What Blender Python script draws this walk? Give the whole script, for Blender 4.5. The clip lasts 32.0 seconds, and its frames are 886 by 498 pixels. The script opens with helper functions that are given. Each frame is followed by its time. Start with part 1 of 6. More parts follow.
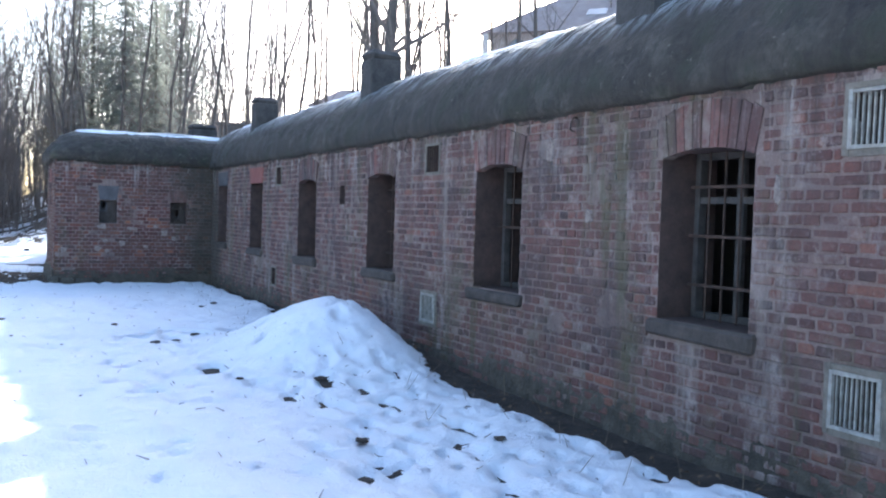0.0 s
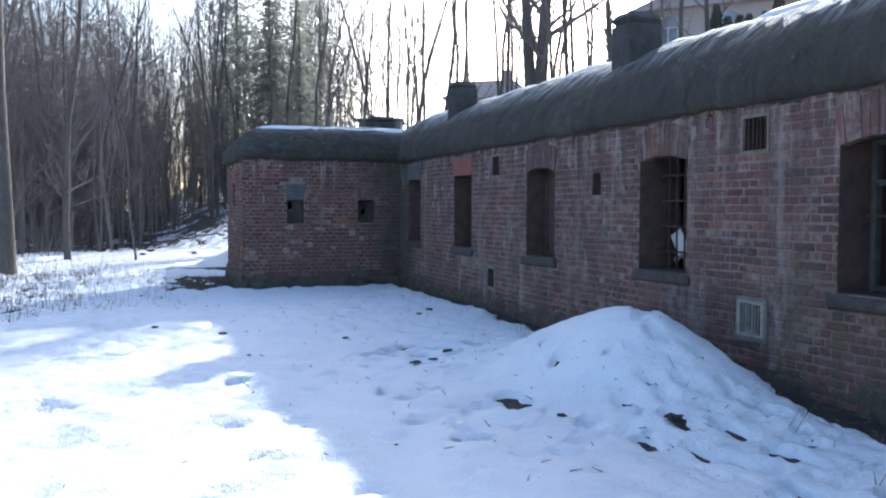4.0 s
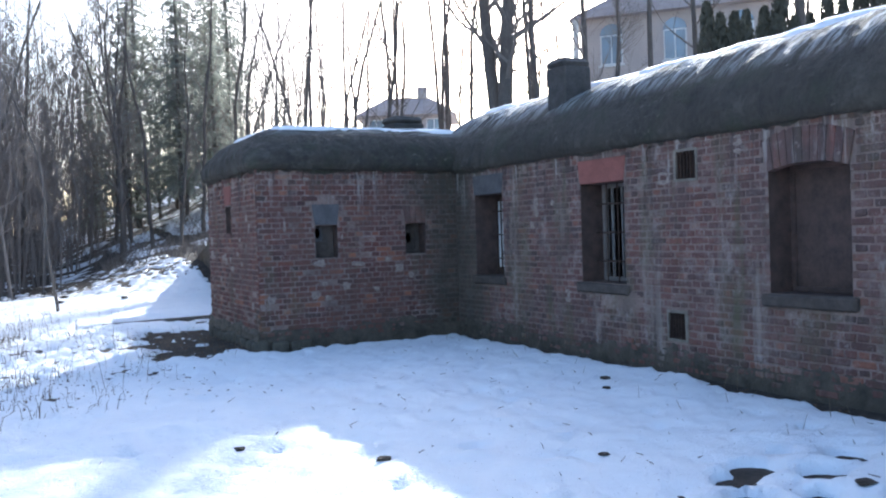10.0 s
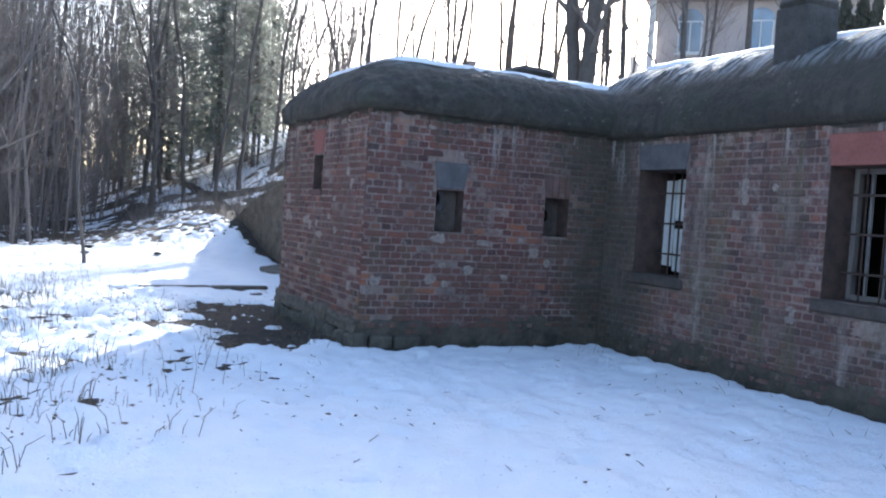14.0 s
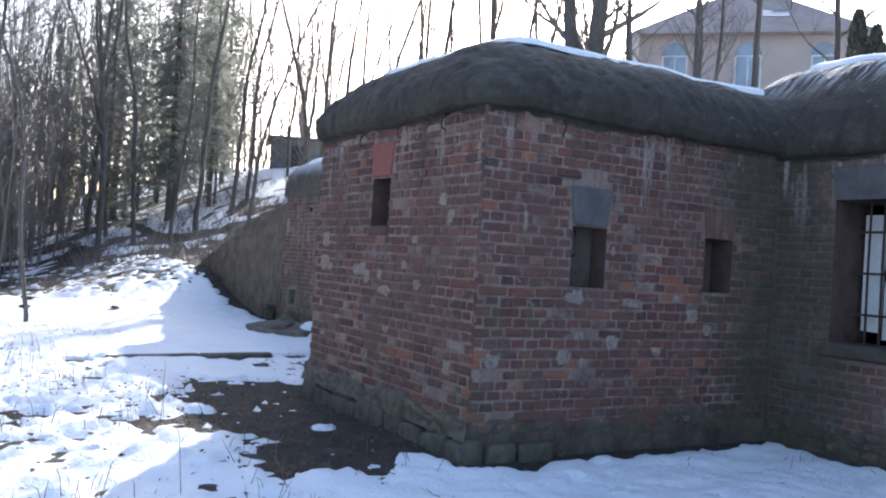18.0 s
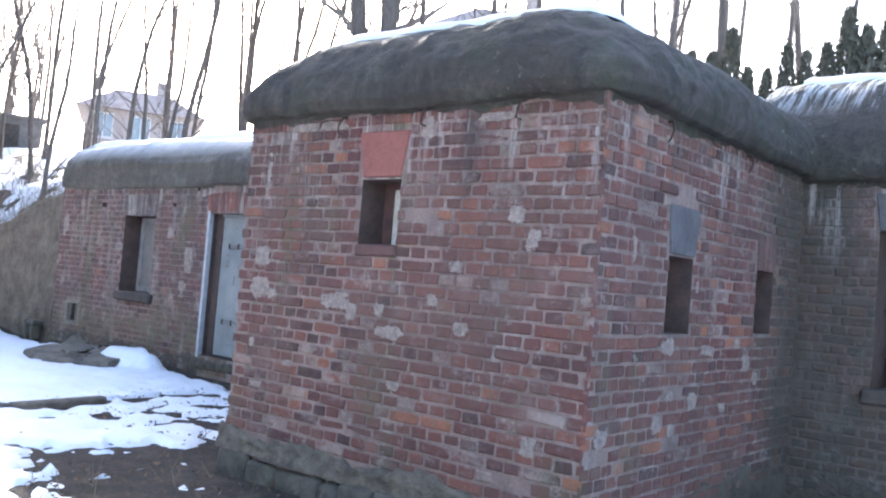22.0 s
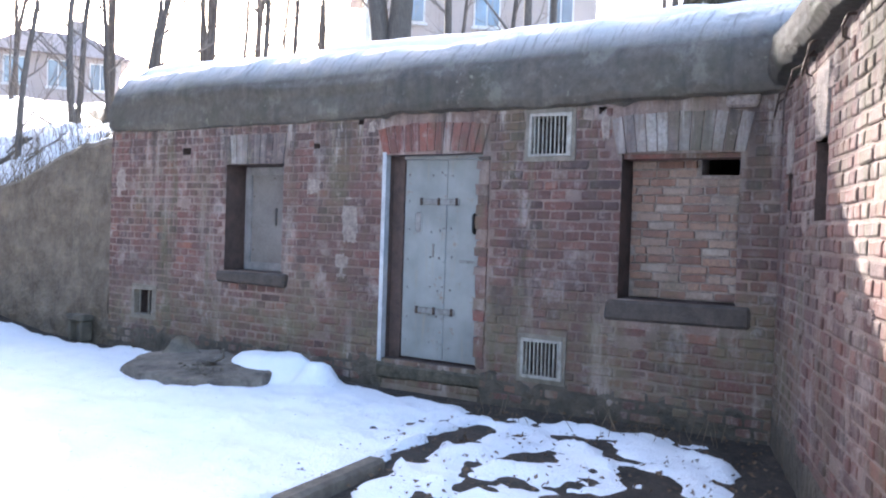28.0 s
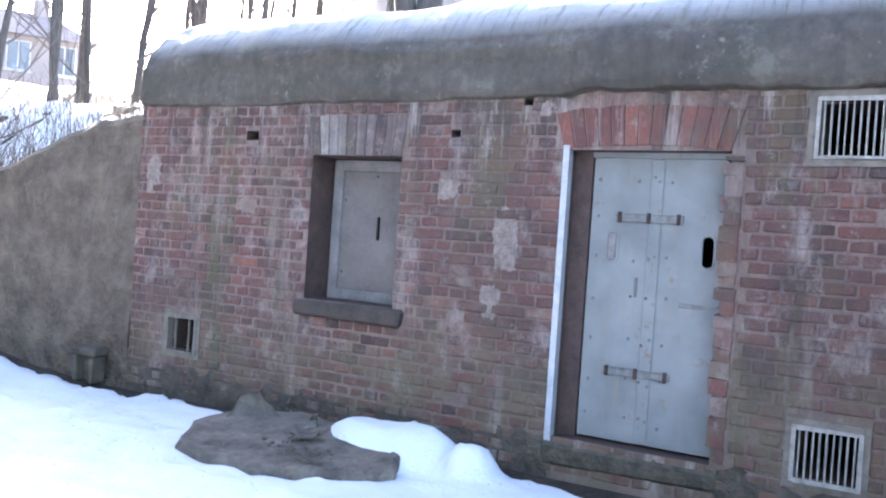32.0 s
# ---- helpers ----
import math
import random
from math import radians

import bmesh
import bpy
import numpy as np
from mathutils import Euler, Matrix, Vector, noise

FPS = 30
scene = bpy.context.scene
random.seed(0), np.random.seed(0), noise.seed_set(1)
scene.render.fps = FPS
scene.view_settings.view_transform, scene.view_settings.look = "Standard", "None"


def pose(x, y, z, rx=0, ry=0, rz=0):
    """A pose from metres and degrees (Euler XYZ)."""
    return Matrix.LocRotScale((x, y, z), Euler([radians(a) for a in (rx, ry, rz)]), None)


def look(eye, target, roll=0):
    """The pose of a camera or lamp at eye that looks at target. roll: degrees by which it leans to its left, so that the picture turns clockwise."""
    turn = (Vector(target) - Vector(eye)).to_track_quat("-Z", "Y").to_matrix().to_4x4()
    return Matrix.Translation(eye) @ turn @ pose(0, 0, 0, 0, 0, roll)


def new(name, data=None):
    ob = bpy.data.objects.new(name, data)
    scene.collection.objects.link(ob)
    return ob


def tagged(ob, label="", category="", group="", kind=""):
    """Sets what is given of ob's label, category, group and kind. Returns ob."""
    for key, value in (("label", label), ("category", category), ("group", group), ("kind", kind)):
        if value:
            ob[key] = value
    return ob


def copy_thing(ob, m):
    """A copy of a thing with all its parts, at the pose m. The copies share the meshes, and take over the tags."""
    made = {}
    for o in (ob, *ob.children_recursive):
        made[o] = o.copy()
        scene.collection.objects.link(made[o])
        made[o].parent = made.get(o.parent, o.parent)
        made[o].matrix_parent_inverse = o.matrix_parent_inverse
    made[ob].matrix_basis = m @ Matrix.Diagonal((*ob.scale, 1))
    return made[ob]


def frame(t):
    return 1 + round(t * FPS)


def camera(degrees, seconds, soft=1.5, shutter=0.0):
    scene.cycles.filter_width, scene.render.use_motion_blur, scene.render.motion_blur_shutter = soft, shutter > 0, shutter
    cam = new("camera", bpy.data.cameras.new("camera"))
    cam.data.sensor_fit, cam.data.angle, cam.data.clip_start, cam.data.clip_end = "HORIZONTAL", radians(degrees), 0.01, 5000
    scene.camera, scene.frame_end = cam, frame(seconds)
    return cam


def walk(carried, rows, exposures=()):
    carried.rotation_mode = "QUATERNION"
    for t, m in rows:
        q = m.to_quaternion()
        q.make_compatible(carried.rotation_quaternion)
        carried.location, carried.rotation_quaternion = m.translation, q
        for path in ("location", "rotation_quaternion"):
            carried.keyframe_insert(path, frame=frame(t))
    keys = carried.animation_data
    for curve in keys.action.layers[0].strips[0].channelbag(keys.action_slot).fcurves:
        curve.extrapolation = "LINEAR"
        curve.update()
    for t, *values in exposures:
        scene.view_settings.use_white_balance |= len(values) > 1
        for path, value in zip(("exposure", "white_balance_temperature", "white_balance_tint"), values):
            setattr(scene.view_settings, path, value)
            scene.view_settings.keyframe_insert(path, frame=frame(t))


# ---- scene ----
cam = camera(54.0, 32.0, soft=2.1)
PATH = [
    (0, (0.922, 0.032, 1.453), (1.837, 1.809, 1.381), 1.8),
    (0.5, (0.871, 0.36, 1.466), (1.718, 2.171, 1.431), 0.6),
    (1, (0.853, 0.69, 1.482), (1.565, 2.558, 1.447), -0.3),
    (1.5, (0.858, 1.03, 1.479), (1.523, 2.915, 1.396), -0.2),
    (2, (0.744, 1.4, 1.476), (1.495, 3.254, 1.431), -0.2),
    (2.5, (0.598, 1.503, 1.465), (1.289, 3.38, 1.473), -2.8),
    (3, (0.398, 1.708, 1.448), (1.109, 3.577, 1.426), 0.8),
    (3.5, (0.178, 1.989, 1.443), (0.943, 3.837, 1.404), 2.7),
    (4, (-0.03, 2.348, 1.433), (0.637, 4.231, 1.339), 0.1),
    (4.5, (-0.237, 2.711, 1.44), (0.403, 4.604, 1.337), 0.9),
    (6.5, (-1.039, 4.316, 1.506), (-0.254, 6.154, 1.439), 0.5),
    (7, (-1.205, 4.819, 1.502), (-0.326, 6.614, 1.433), -0.2),
    (7.5, (-1.281, 5.294, 1.496), (-0.378, 7.078, 1.438), 0.9),
    (8, (-1.323, 5.81, 1.487), (-0.335, 7.549, 1.462), 1.4),
    (8.5, (-1.338, 6.306, 1.484), (-0.465, 8.105, 1.473), 0.8),
    (9, (-1.359, 6.806, 1.478), (-0.494, 8.609, 1.45), 3.1),
    (9.5, (-1.398, 7.319, 1.474), (-0.437, 9.071, 1.402), 1.4),
    (10, (-1.438, 7.837, 1.458), (-0.512, 9.61, 1.417), -1.8),
    (10.5, (-1.46, 8.298, 1.445), (-0.488, 10.044, 1.375), 1.5),
    (11, (-1.496, 8.806, 1.435), (-0.438, 10.502, 1.403), 1.3),
    (11.5, (-1.54, 9.273, 1.416), (-0.504, 10.984, 1.406), 1.0),
    (12, (-1.573, 9.73, 1.399), (-0.534, 11.439, 1.399), 3.3),
    (12.5, (-1.579, 10.214, 1.379), (-0.517, 11.908, 1.385), 3.5),
    (13, (-1.563, 10.667, 1.353), (-0.519, 12.373, 1.348), 4.4),
    (13.5, (-1.545, 10.992, 1.337), (-0.589, 12.749, 1.316), 3.3),
    (14, (-1.53, 11.288, 1.32), (-0.627, 13.07, 1.239), 3.7),
    (14.5, (-1.492, 11.67, 1.314), (-0.63, 13.474, 1.279), 3.6),
    (15, (-1.465, 12.1, 1.316), (-0.552, 13.879, 1.307), 4.7),
    (15.5, (-1.458, 12.524, 1.312), (-0.551, 14.306, 1.345), 2.0),
    (17.5, (-1.453, 14.459, 1.256), (-0.484, 16.209, 1.277), 1.8),
    (18, (-1.493, 14.891, 1.258), (-0.473, 16.611, 1.284), 3.6),
    (18.5, (-1.597, 15.306, 1.242), (-0.533, 17.0, 1.279), 3.3),
    (19, (-1.692, 15.742, 1.244), (-0.636, 17.44, 1.27), 1.6),
    (19.5, (-1.721, 16.135, 1.275), (-0.671, 17.837, 1.247), 3.4),
    (20, (-1.799, 16.588, 1.29), (-0.701, 18.26, 1.298), 3.8),
    (20.5, (-1.77, 16.957, 1.278), (-0.452, 18.459, 1.346), 3.6),
    (21, (-1.839, 17.26, 1.329), (-0.39, 18.636, 1.427), 3.4),
    (21.5, (-2.008, 17.561, 1.344), (-0.453, 18.816, 1.425), 4.8),
    (22, (-2.119, 17.921, 1.326), (-0.591, 19.209, 1.399), 4.7),
    (22.5, (-2.24, 18.234, 1.337), (-0.67, 19.471, 1.399), 4.6),
    (23, (-2.331, 18.59, 1.326), (-0.707, 19.757, 1.344), 3.0),
    (23.5, (-2.402, 18.956, 1.321), (-0.832, 20.195, 1.313), 1.5),
    (24, (-2.418, 19.457, 1.296), (-0.864, 20.717, 1.293), 4.3),
    (24.5, (-2.391, 19.862, 1.308), (-0.781, 21.048, 1.326), 2.7),
    (25, (-2.336, 20.316, 1.311), (-0.694, 21.459, 1.326), 3.2),
    (25.5, (-2.333, 20.72, 1.341), (-0.662, 21.819, 1.37), 4.4),
    (26, (-2.292, 21.222, 1.33), (-0.578, 22.252, 1.346), 2.3),
    (26.5, (-2.156, 21.758, 1.315), (-0.484, 22.855, 1.289), 1.0),
    (28.5, (-1.505, 23.361, 1.304), (0.17, 24.453, 1.249), 2.3),
    (29, (-1.264, 23.59, 1.308), (0.495, 24.54, 1.261), 3.0),
    (29.5, (-1.056, 23.838, 1.314), (0.745, 24.708, 1.311), 3.7),
    (30, (-0.847, 24.194, 1.32), (0.981, 25.006, 1.342), 3.0),
    (30.5, (-0.765, 24.628, 1.33), (1.045, 25.479, 1.322), 4.4),
    (31, (-0.66, 25.106, 1.334), (1.138, 25.981, 1.326), 3.7),
    (31.5, (-0.607, 25.524, 1.337), (1.134, 26.507, 1.294), 3.7),
    (32, (-0.534, 25.9, 1.343), (1.191, 26.912, 1.316), 3.9),
]
walk(cam, [(t, look(eye, target, roll)) for t, eye, target, roll in PATH], exposures=[(0, 1.8, 5680, 10), (4, 1.15, 5620, 10), (7, 1.05, 5620, 10), (8, 1.45, 5650, 10), (9, 1.45, 5650, 10), (12, 1.5, 5650, 10), (13, 1.65, 5700, 10), (15, 1.55, 5750, 11), (18, 1.55, 5950, 13), (19, 1.8, 6200, 13), (20, 1.75, 6150, 13), (20.4, 1.7, 6150, 13), (21, 2.4, 6050, 13), (22, 2.6, 6150, 14), (23, 2.5, 6200, 14), (24, 2.3, 6250, 15), (26, 2.55, 6300, 15), (29, 2.75, 6150, 15), (30.5, 2.95, 6200, 15), (32, 2.95, 6100, 16)])

# ---- world and sun ----
SUN_AZ, SUN_EL = 38.0, 23.7      # from +y towards +x, above the horizon
world = bpy.data.worlds.new("winter_sky")
scene.world = world
world.use_nodes = True
wn, wl = world.node_tree.nodes, world.node_tree.links
sky = wn.new("ShaderNodeTexSky")
sky.sky_type, sky.sun_disc = "NISHITA", False
sky.sun_elevation, sky.sun_rotation = radians(SUN_EL), radians(SUN_AZ)
sky.air_density, sky.dust_density, sky.ozone_density = 1.0, 2.5, 1.2
wn["Background"].inputs["Strength"].default_value = 0.15
wl.new(sky.outputs["Color"], wn["Background"].inputs["Color"])
sun = new("sun", bpy.data.lights.new("sun", "SUN"))
sun.data.energy, sun.data.angle, sun.data.color = 5.0, radians(0.6), (1.0, 0.94, 0.84)
sd = Vector((math.sin(radians(SUN_AZ)) * math.cos(radians(SUN_EL)), math.cos(radians(SUN_AZ)) * math.cos(radians(SUN_EL)), math.sin(radians(SUN_EL))))
sun.matrix_world = look(sd * 60, (0, 0, 0))

# ---- materials ----
class Mat:
    """A node material with short-hands."""
    def __init__(self, name, rough=0.8, metal=0.0):
        self.m = bpy.data.materials.new(name)
        self.m.use_nodes = True
        self.n, self.l = self.m.node_tree.nodes, self.m.node_tree.links
        self.p = self.n["Principled BSDF"]
        self.p.inputs["Roughness"].default_value, self.p.inputs["Metallic"].default_value = rough, metal
        self.co = self.n.new("ShaderNodeTexCoord").outputs["Object"]
        self.geo = self.n.new("ShaderNodeNewGeometry")
        self.pos = self.geo.outputs["Position"]

    def noise(self, scale, detail=4.0, rough=0.6, vec=None, stretch=None):
        v = vec or self.pos
        if stretch:
            mp = self.n.new("ShaderNodeMapping")
            mp.inputs["Scale"].default_value = stretch
            self.l.new(v, mp.inputs["Vector"])
            v = mp.outputs["Vector"]
        t = self.n.new("ShaderNodeTexNoise")
        t.inputs["Scale"].default_value, t.inputs["Detail"].default_value, t.inputs["Roughness"].default_value = scale, detail, rough
        self.l.new(v, t.inputs["Vector"])
        return t.outputs["Fac"]

    def ramp(self, fac, stops):
        r = self.n.new("ShaderNodeValToRGB")
        el = r.color_ramp.elements
        while len(el) < len(stops):
            el.new(0.5)
        for e, (p, c) in zip(el, stops):
            e.position, e.color = p, (*c, 1) if len(c) == 3 else c
        self.l.new(fac, r.inputs["Fac"])
        return r.outputs["Color"]

    def step(self, fac, a, b):
        r = self.n.new("ShaderNodeMapRange")
        r.inputs["From Min"].default_value, r.inputs["From Max"].default_value = a, b
        self.l.new(fac, r.inputs["Value"])
        return r.outputs["Result"]

    def math(self, op, a, b):
        r = self.n.new("ShaderNodeMath")
        r.operation = op
        for i, v in enumerate((a, b)):
            if isinstance(v, (int, float)):
                r.inputs[i].default_value = v
            else:
                self.l.new(v, r.inputs[i])
        return r.outputs["Value"]

    def mix(self, fac, a, b, mode="MIX"):
        r = self.n.new("ShaderNodeMix")
        r.data_type, r.blend_type = "RGBA", mode
        for k, v in ((0, fac), (6, a), (7, b)):
            if isinstance(v, (int, float)):
                r.inputs[k].default_value = v
            elif isinstance(v, tuple):
                r.inputs[k].default_value = (*v, 1)
            else:
                self.l.new(v, r.inputs[k])
        return r.outputs[2]

    def bump(self, height, strength=0.4, dist=0.01):
        b = self.n.new("ShaderNodeBump")
        b.inputs["Strength"].default_value, b.inputs["Distance"].default_value = strength, dist
        self.l.new(height, b.inputs["Height"])
        self.l.new(b.outputs["Normal"], self.p.inputs["Normal"])

    def color(self, c):
        if isinstance(c, tuple):
            self.p.inputs["Base Color"].default_value = (*c, 1)
        else:
            self.l.new(c, self.p.inputs["Base Color"])
        return self

    def z(self):
        s = self.n.new("ShaderNodeSeparateXYZ")
        self.l.new(self.pos, s.inputs[0])
        return s.outputs["Z"]

    def rand(self):
        o = self.n.new("ShaderNodeObjectInfo").outputs["Random"]
        return self.math("FRACT", self.math("ADD", o, self.geo.outputs["Random Per Island"]), 0)


def simple(name, dark, light, scale, rough=0.8, metal=0.0, bump=0.3, dist=0.01, fine=40.0):
    k = Mat(name, rough, metal)
    a, f = k.noise(scale), k.noise(fine, 3)
    c = k.ramp(a, [(0.3, dark), (0.7, light)])
    k.color(k.mix(0.25, c, k.ramp(f, [(0.3, tuple(0.6 * v for v in dark)), (0.7, light)])))
    k.bump(f, bump, dist)
    return k.m


def grime(k, c, soot, damp=False, hold=1.0):
    """Soot, damp, moss and lime runs that lie over bricks and mortar alike."""
    c = k.mix(k.math("MULTIPLY", k.step(k.noise(1.7, 8, 0.7), 0.46, 0.64), 0.5), c, k.ramp(k.noise(5.0, 5), [(0.35, (0.105, 0.060, 0.050)), (0.65, (0.195, 0.115, 0.095))]))
    c = k.mix(k.math("MULTIPLY", k.step(k.noise(3.1, 6, 0.75, stretch=(1, 1, 2.2)), 0.55, 0.66), 0.5), c, (0.235, 0.185, 0.165))
    c = k.mix(k.math("MULTIPLY", k.step(k.noise(2.1, 7, 0.72), 0.52, 0.68), 0.3 * hold), c, (0.28, 0.20, 0.168))
    c = k.mix(k.math("MULTIPLY", k.step(k.noise(1.1, 6, 0.68), 0.44, 0.66), soot), c, (0.062, 0.047, 0.043))
    c = k.mix(k.math("MULTIPLY", k.step(k.noise(1.0, 5, 0.65, stretch=(2.6, 2.6, 0.45)), 0.53, 0.68), (0.55 * soot + 0.1) * hold), c, (0.07, 0.062, 0.05))
    c = k.mix(k.math("MULTIPLY", k.step(k.noise(1.0, 6, 0.7, stretch=(1.5, 1.5, 0.5)), 0.52, 0.66), 0.6 * hold), c, (0.098, 0.092, 0.05))
    c = k.mix(k.math("MULTIPLY", k.step(k.noise(7.5, 6, 0.78), 0.58, 0.67), 0.5), c, (0.33, 0.27, 0.235))
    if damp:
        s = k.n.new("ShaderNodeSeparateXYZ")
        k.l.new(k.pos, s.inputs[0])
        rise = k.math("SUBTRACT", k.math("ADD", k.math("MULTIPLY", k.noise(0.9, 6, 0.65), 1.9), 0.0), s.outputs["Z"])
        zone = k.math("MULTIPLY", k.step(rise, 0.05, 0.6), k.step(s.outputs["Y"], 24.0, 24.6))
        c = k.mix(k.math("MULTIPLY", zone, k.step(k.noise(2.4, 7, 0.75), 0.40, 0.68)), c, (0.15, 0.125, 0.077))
    if damp:
        c = k.mix(k.math("MULTIPLY", k.step(k.noise(2.6, 8, 0.76, stretch=(1.0, 1.0, 0.6)), 0.55, 0.67), 0.55), c, (0.40, 0.335, 0.305))
        c = k.mix(k.math("MULTIPLY", k.step(k.noise(1.9, 7, 0.7, stretch=(1.0, 1.0, 0.5)), 0.56, 0.66), 0.5), c, (0.055, 0.043, 0.040))
        c = k.mix(k.math("MULTIPLY", k.step(k.noise(1.0, 6, 0.72, stretch=(2.6, 2.6, 0.38)), 0.55, 0.68), 0.55), c, (0.34, 0.275, 0.235))
        c = k.mix(k.math("MULTIPLY", k.step(k.noise(1.3, 5, 0.65, stretch=(2.2, 2.2, 0.3)), 0.58, 0.68), 0.6), c, (0.085, 0.083, 0.042))
    # black runs where melt water drips off the concrete
    drip = k.math("MULTIPLY", k.step(k.noise(1.0, 5, 0.7, stretch=(6, 6, 0.5)), 0.50, 0.62), k.step(k.z(), 1.5, 2.4))
    c = k.mix(k.math("MULTIPLY", drip, 0.7), c, (0.045, 0.037, 0.034))
    # green-black tone, strongest at the inner corner of main and side walls
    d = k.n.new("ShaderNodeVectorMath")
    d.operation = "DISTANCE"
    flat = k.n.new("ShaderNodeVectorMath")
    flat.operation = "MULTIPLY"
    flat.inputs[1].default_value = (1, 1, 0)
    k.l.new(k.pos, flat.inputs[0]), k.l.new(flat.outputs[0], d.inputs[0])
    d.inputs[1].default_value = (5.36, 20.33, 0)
    corner_tint = k.step(k.math("SUBTRACT", k.math("MULTIPLY", k.noise(1.6, 6, 0.7), 2.0), d.outputs["Value"]), 0.05, 0.6)
    c = k.mix(k.math("MULTIPLY", corner_tint, 0.68), c, (0.043, 0.044, 0.032))
    run = k.math("MULTIPLY", k.step(k.noise(1.0, 5, 0.7, stretch=(9, 9, 0.8)), 0.56, 0.67), k.step(k.z(), 1.6, 2.3))
    return k.mix(k.math("MULTIPLY", run, 0.65), c, (0.42, 0.375, 0.34))


def brick_material(name, stops, soot=0.75, smear=0.45, damp=False):
    k = Mat(name, 0.9)
    c = k.ramp(k.rand(), stops)
    f = k.noise(38, 5, 0.7)
    if name == "red_brick":
        c = k.mix(k.math("MULTIPLY", k.step(k.noise(1.1, 5, 0.7), 0.50, 0.64), 0.5), c, (0.25, 0.092, 0.05))
        c = k.mix(k.math("MULTIPLY", k.step(k.noise(0.8, 5, 0.7, stretch=(1.3, 1.3, 0.8)), 0.52, 0.66), 0.55), c, (0.085, 0.025, 0.028))
    other = k.math("FRACT", k.math("MULTIPLY", k.rand(), 17.3), 0)
    c = k.mix(k.math("MULTIPLY", k.step(f, 0.45, 0.75), 0.6), c, (0.055, 0.04, 0.036))
    c = k.mix(k.math("MULTIPLY", k.step(other, 0.93, 0.94), k.math("MULTIPLY", k.step(k.noise(9, 5, 0.7), 0.38, 0.6), 0.8)), c, (0.31, 0.245, 0.205))
    c = k.mix(k.math("MULTIPLY", k.step(k.noise(13, 6, 0.75), 0.60 - 0.14 * smear, 0.72 - 0.1 * smear), smear), c, (0.26, 0.187, 0.155))
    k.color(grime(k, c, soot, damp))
    k.bump(f, 0.7, 0.008)
    return k.m


def mortar_material():
    k = Mat("lime_mortar", 0.95)
    f = k.noise(45, 5, 0.7)
    c = k.mix(0.5, k.ramp(k.noise(1.6, 5), [(0.3, (0.16, 0.104, 0.087)), (0.7, (0.305, 0.216, 0.182))]), k.ramp(f, [(0.3, (0.125, 0.083, 0.07)), (0.7, (0.345, 0.252, 0.214))]))
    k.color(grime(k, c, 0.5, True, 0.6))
    k.bump(f, 0.8, 0.012)
    return k.m


BRICK = brick_material("red_brick", [(0.0, (0.050, 0.024, 0.022)), (0.12, (0.082, 0.032, 0.027)), (0.4, (0.112, 0.040, 0.032)), (0.8, (0.150, 0.051, 0.037)), (0.93, (0.195, 0.069, 0.044)), (0.98, (0.30, 0.112, 0.058))], 0.42, 0.3)
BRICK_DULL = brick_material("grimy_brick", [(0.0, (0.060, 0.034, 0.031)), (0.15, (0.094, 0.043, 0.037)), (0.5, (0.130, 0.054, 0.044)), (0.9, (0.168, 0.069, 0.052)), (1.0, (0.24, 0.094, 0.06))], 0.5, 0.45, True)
BRICK_ARCH = brick_material("arch_brick", [(0.0, (0.15, 0.055, 0.045)), (0.5, (0.225, 0.072, 0.052)), (1.0, (0.29, 0.092, 0.06))], 0.5)
BRICK_SOOT = brick_material("sooty_arch_brick", [(0.0, (0.08, 0.042, 0.04)), (0.5, (0.15, 0.06, 0.05)), (1.0, (0.22, 0.08, 0.06))], 0.7)
BRICK_FILL = brick_material("pale_infill_brick", [(0.0, (0.21, 0.105, 0.072)), (0.45, (0.34, 0.178, 0.118)), (0.75, (0.38, 0.235, 0.165)), (1.0, (0.46, 0.375, 0.305))], 0.25)
ARCH_GREY = brick_material("limed_arch_brick", [(0.0, (0.06, 0.043, 0.043)), (0.3, (0.11, 0.086, 0.082)), (0.6, (0.20, 0.172, 0.158)), (0.85, (0.36, 0.325, 0.295)), (1.0, (0.46, 0.42, 0.385))], 0.3, 0.7)
MORTAR = mortar_material()
PLASTER = simple("white_plaster", (0.15, 0.11, 0.092), (0.37, 0.30, 0.255), 22, bump=1.0, dist=0.02, fine=55)
STONE = simple("plinth_stone", (0.034, 0.029, 0.021), (0.125, 0.106, 0.078), 5, bump=0.9, dist=0.03, fine=14)
FOOTING = simple("crumbling_footing_render", (0.05, 0.039, 0.028), (0.18, 0.143, 0.105), 9, bump=1.0, dist=0.04, fine=13)
RUBBLE = simple("rough_rubble_render", (0.06, 0.045, 0.031), (0.195, 0.152, 0.108), 3.2, bump=1.0, dist=0.06, fine=11)
SILL = simple("sooty_sill_stone", (0.035, 0.026, 0.021), (0.10, 0.078, 0.064), 7, bump=0.7)
BASE_STONE = simple("mossy_step_stone", (0.032, 0.027, 0.019), (0.115, 0.098, 0.068), 8, bump=0.9, dist=0.03, fine=16)
SILL_GREY = simple("weathered_grey_boards", (0.10, 0.094, 0.09), (0.22, 0.208, 0.197), 4)
SILL_RED = simple("rust_red_sill_render", (0.06, 0.03, 0.027), (0.13, 0.062, 0.052), 9, bump=0.6)
LINTEL_RED = simple("red_painted_lintel", (0.19, 0.065, 0.05), (0.28, 0.10, 0.078), 5, bump=0.3)
LINTEL_GREY = simple("grey_rendered_lintel", (0.06, 0.056, 0.058), (0.125, 0.117, 0.118), 6, bump=0.3)
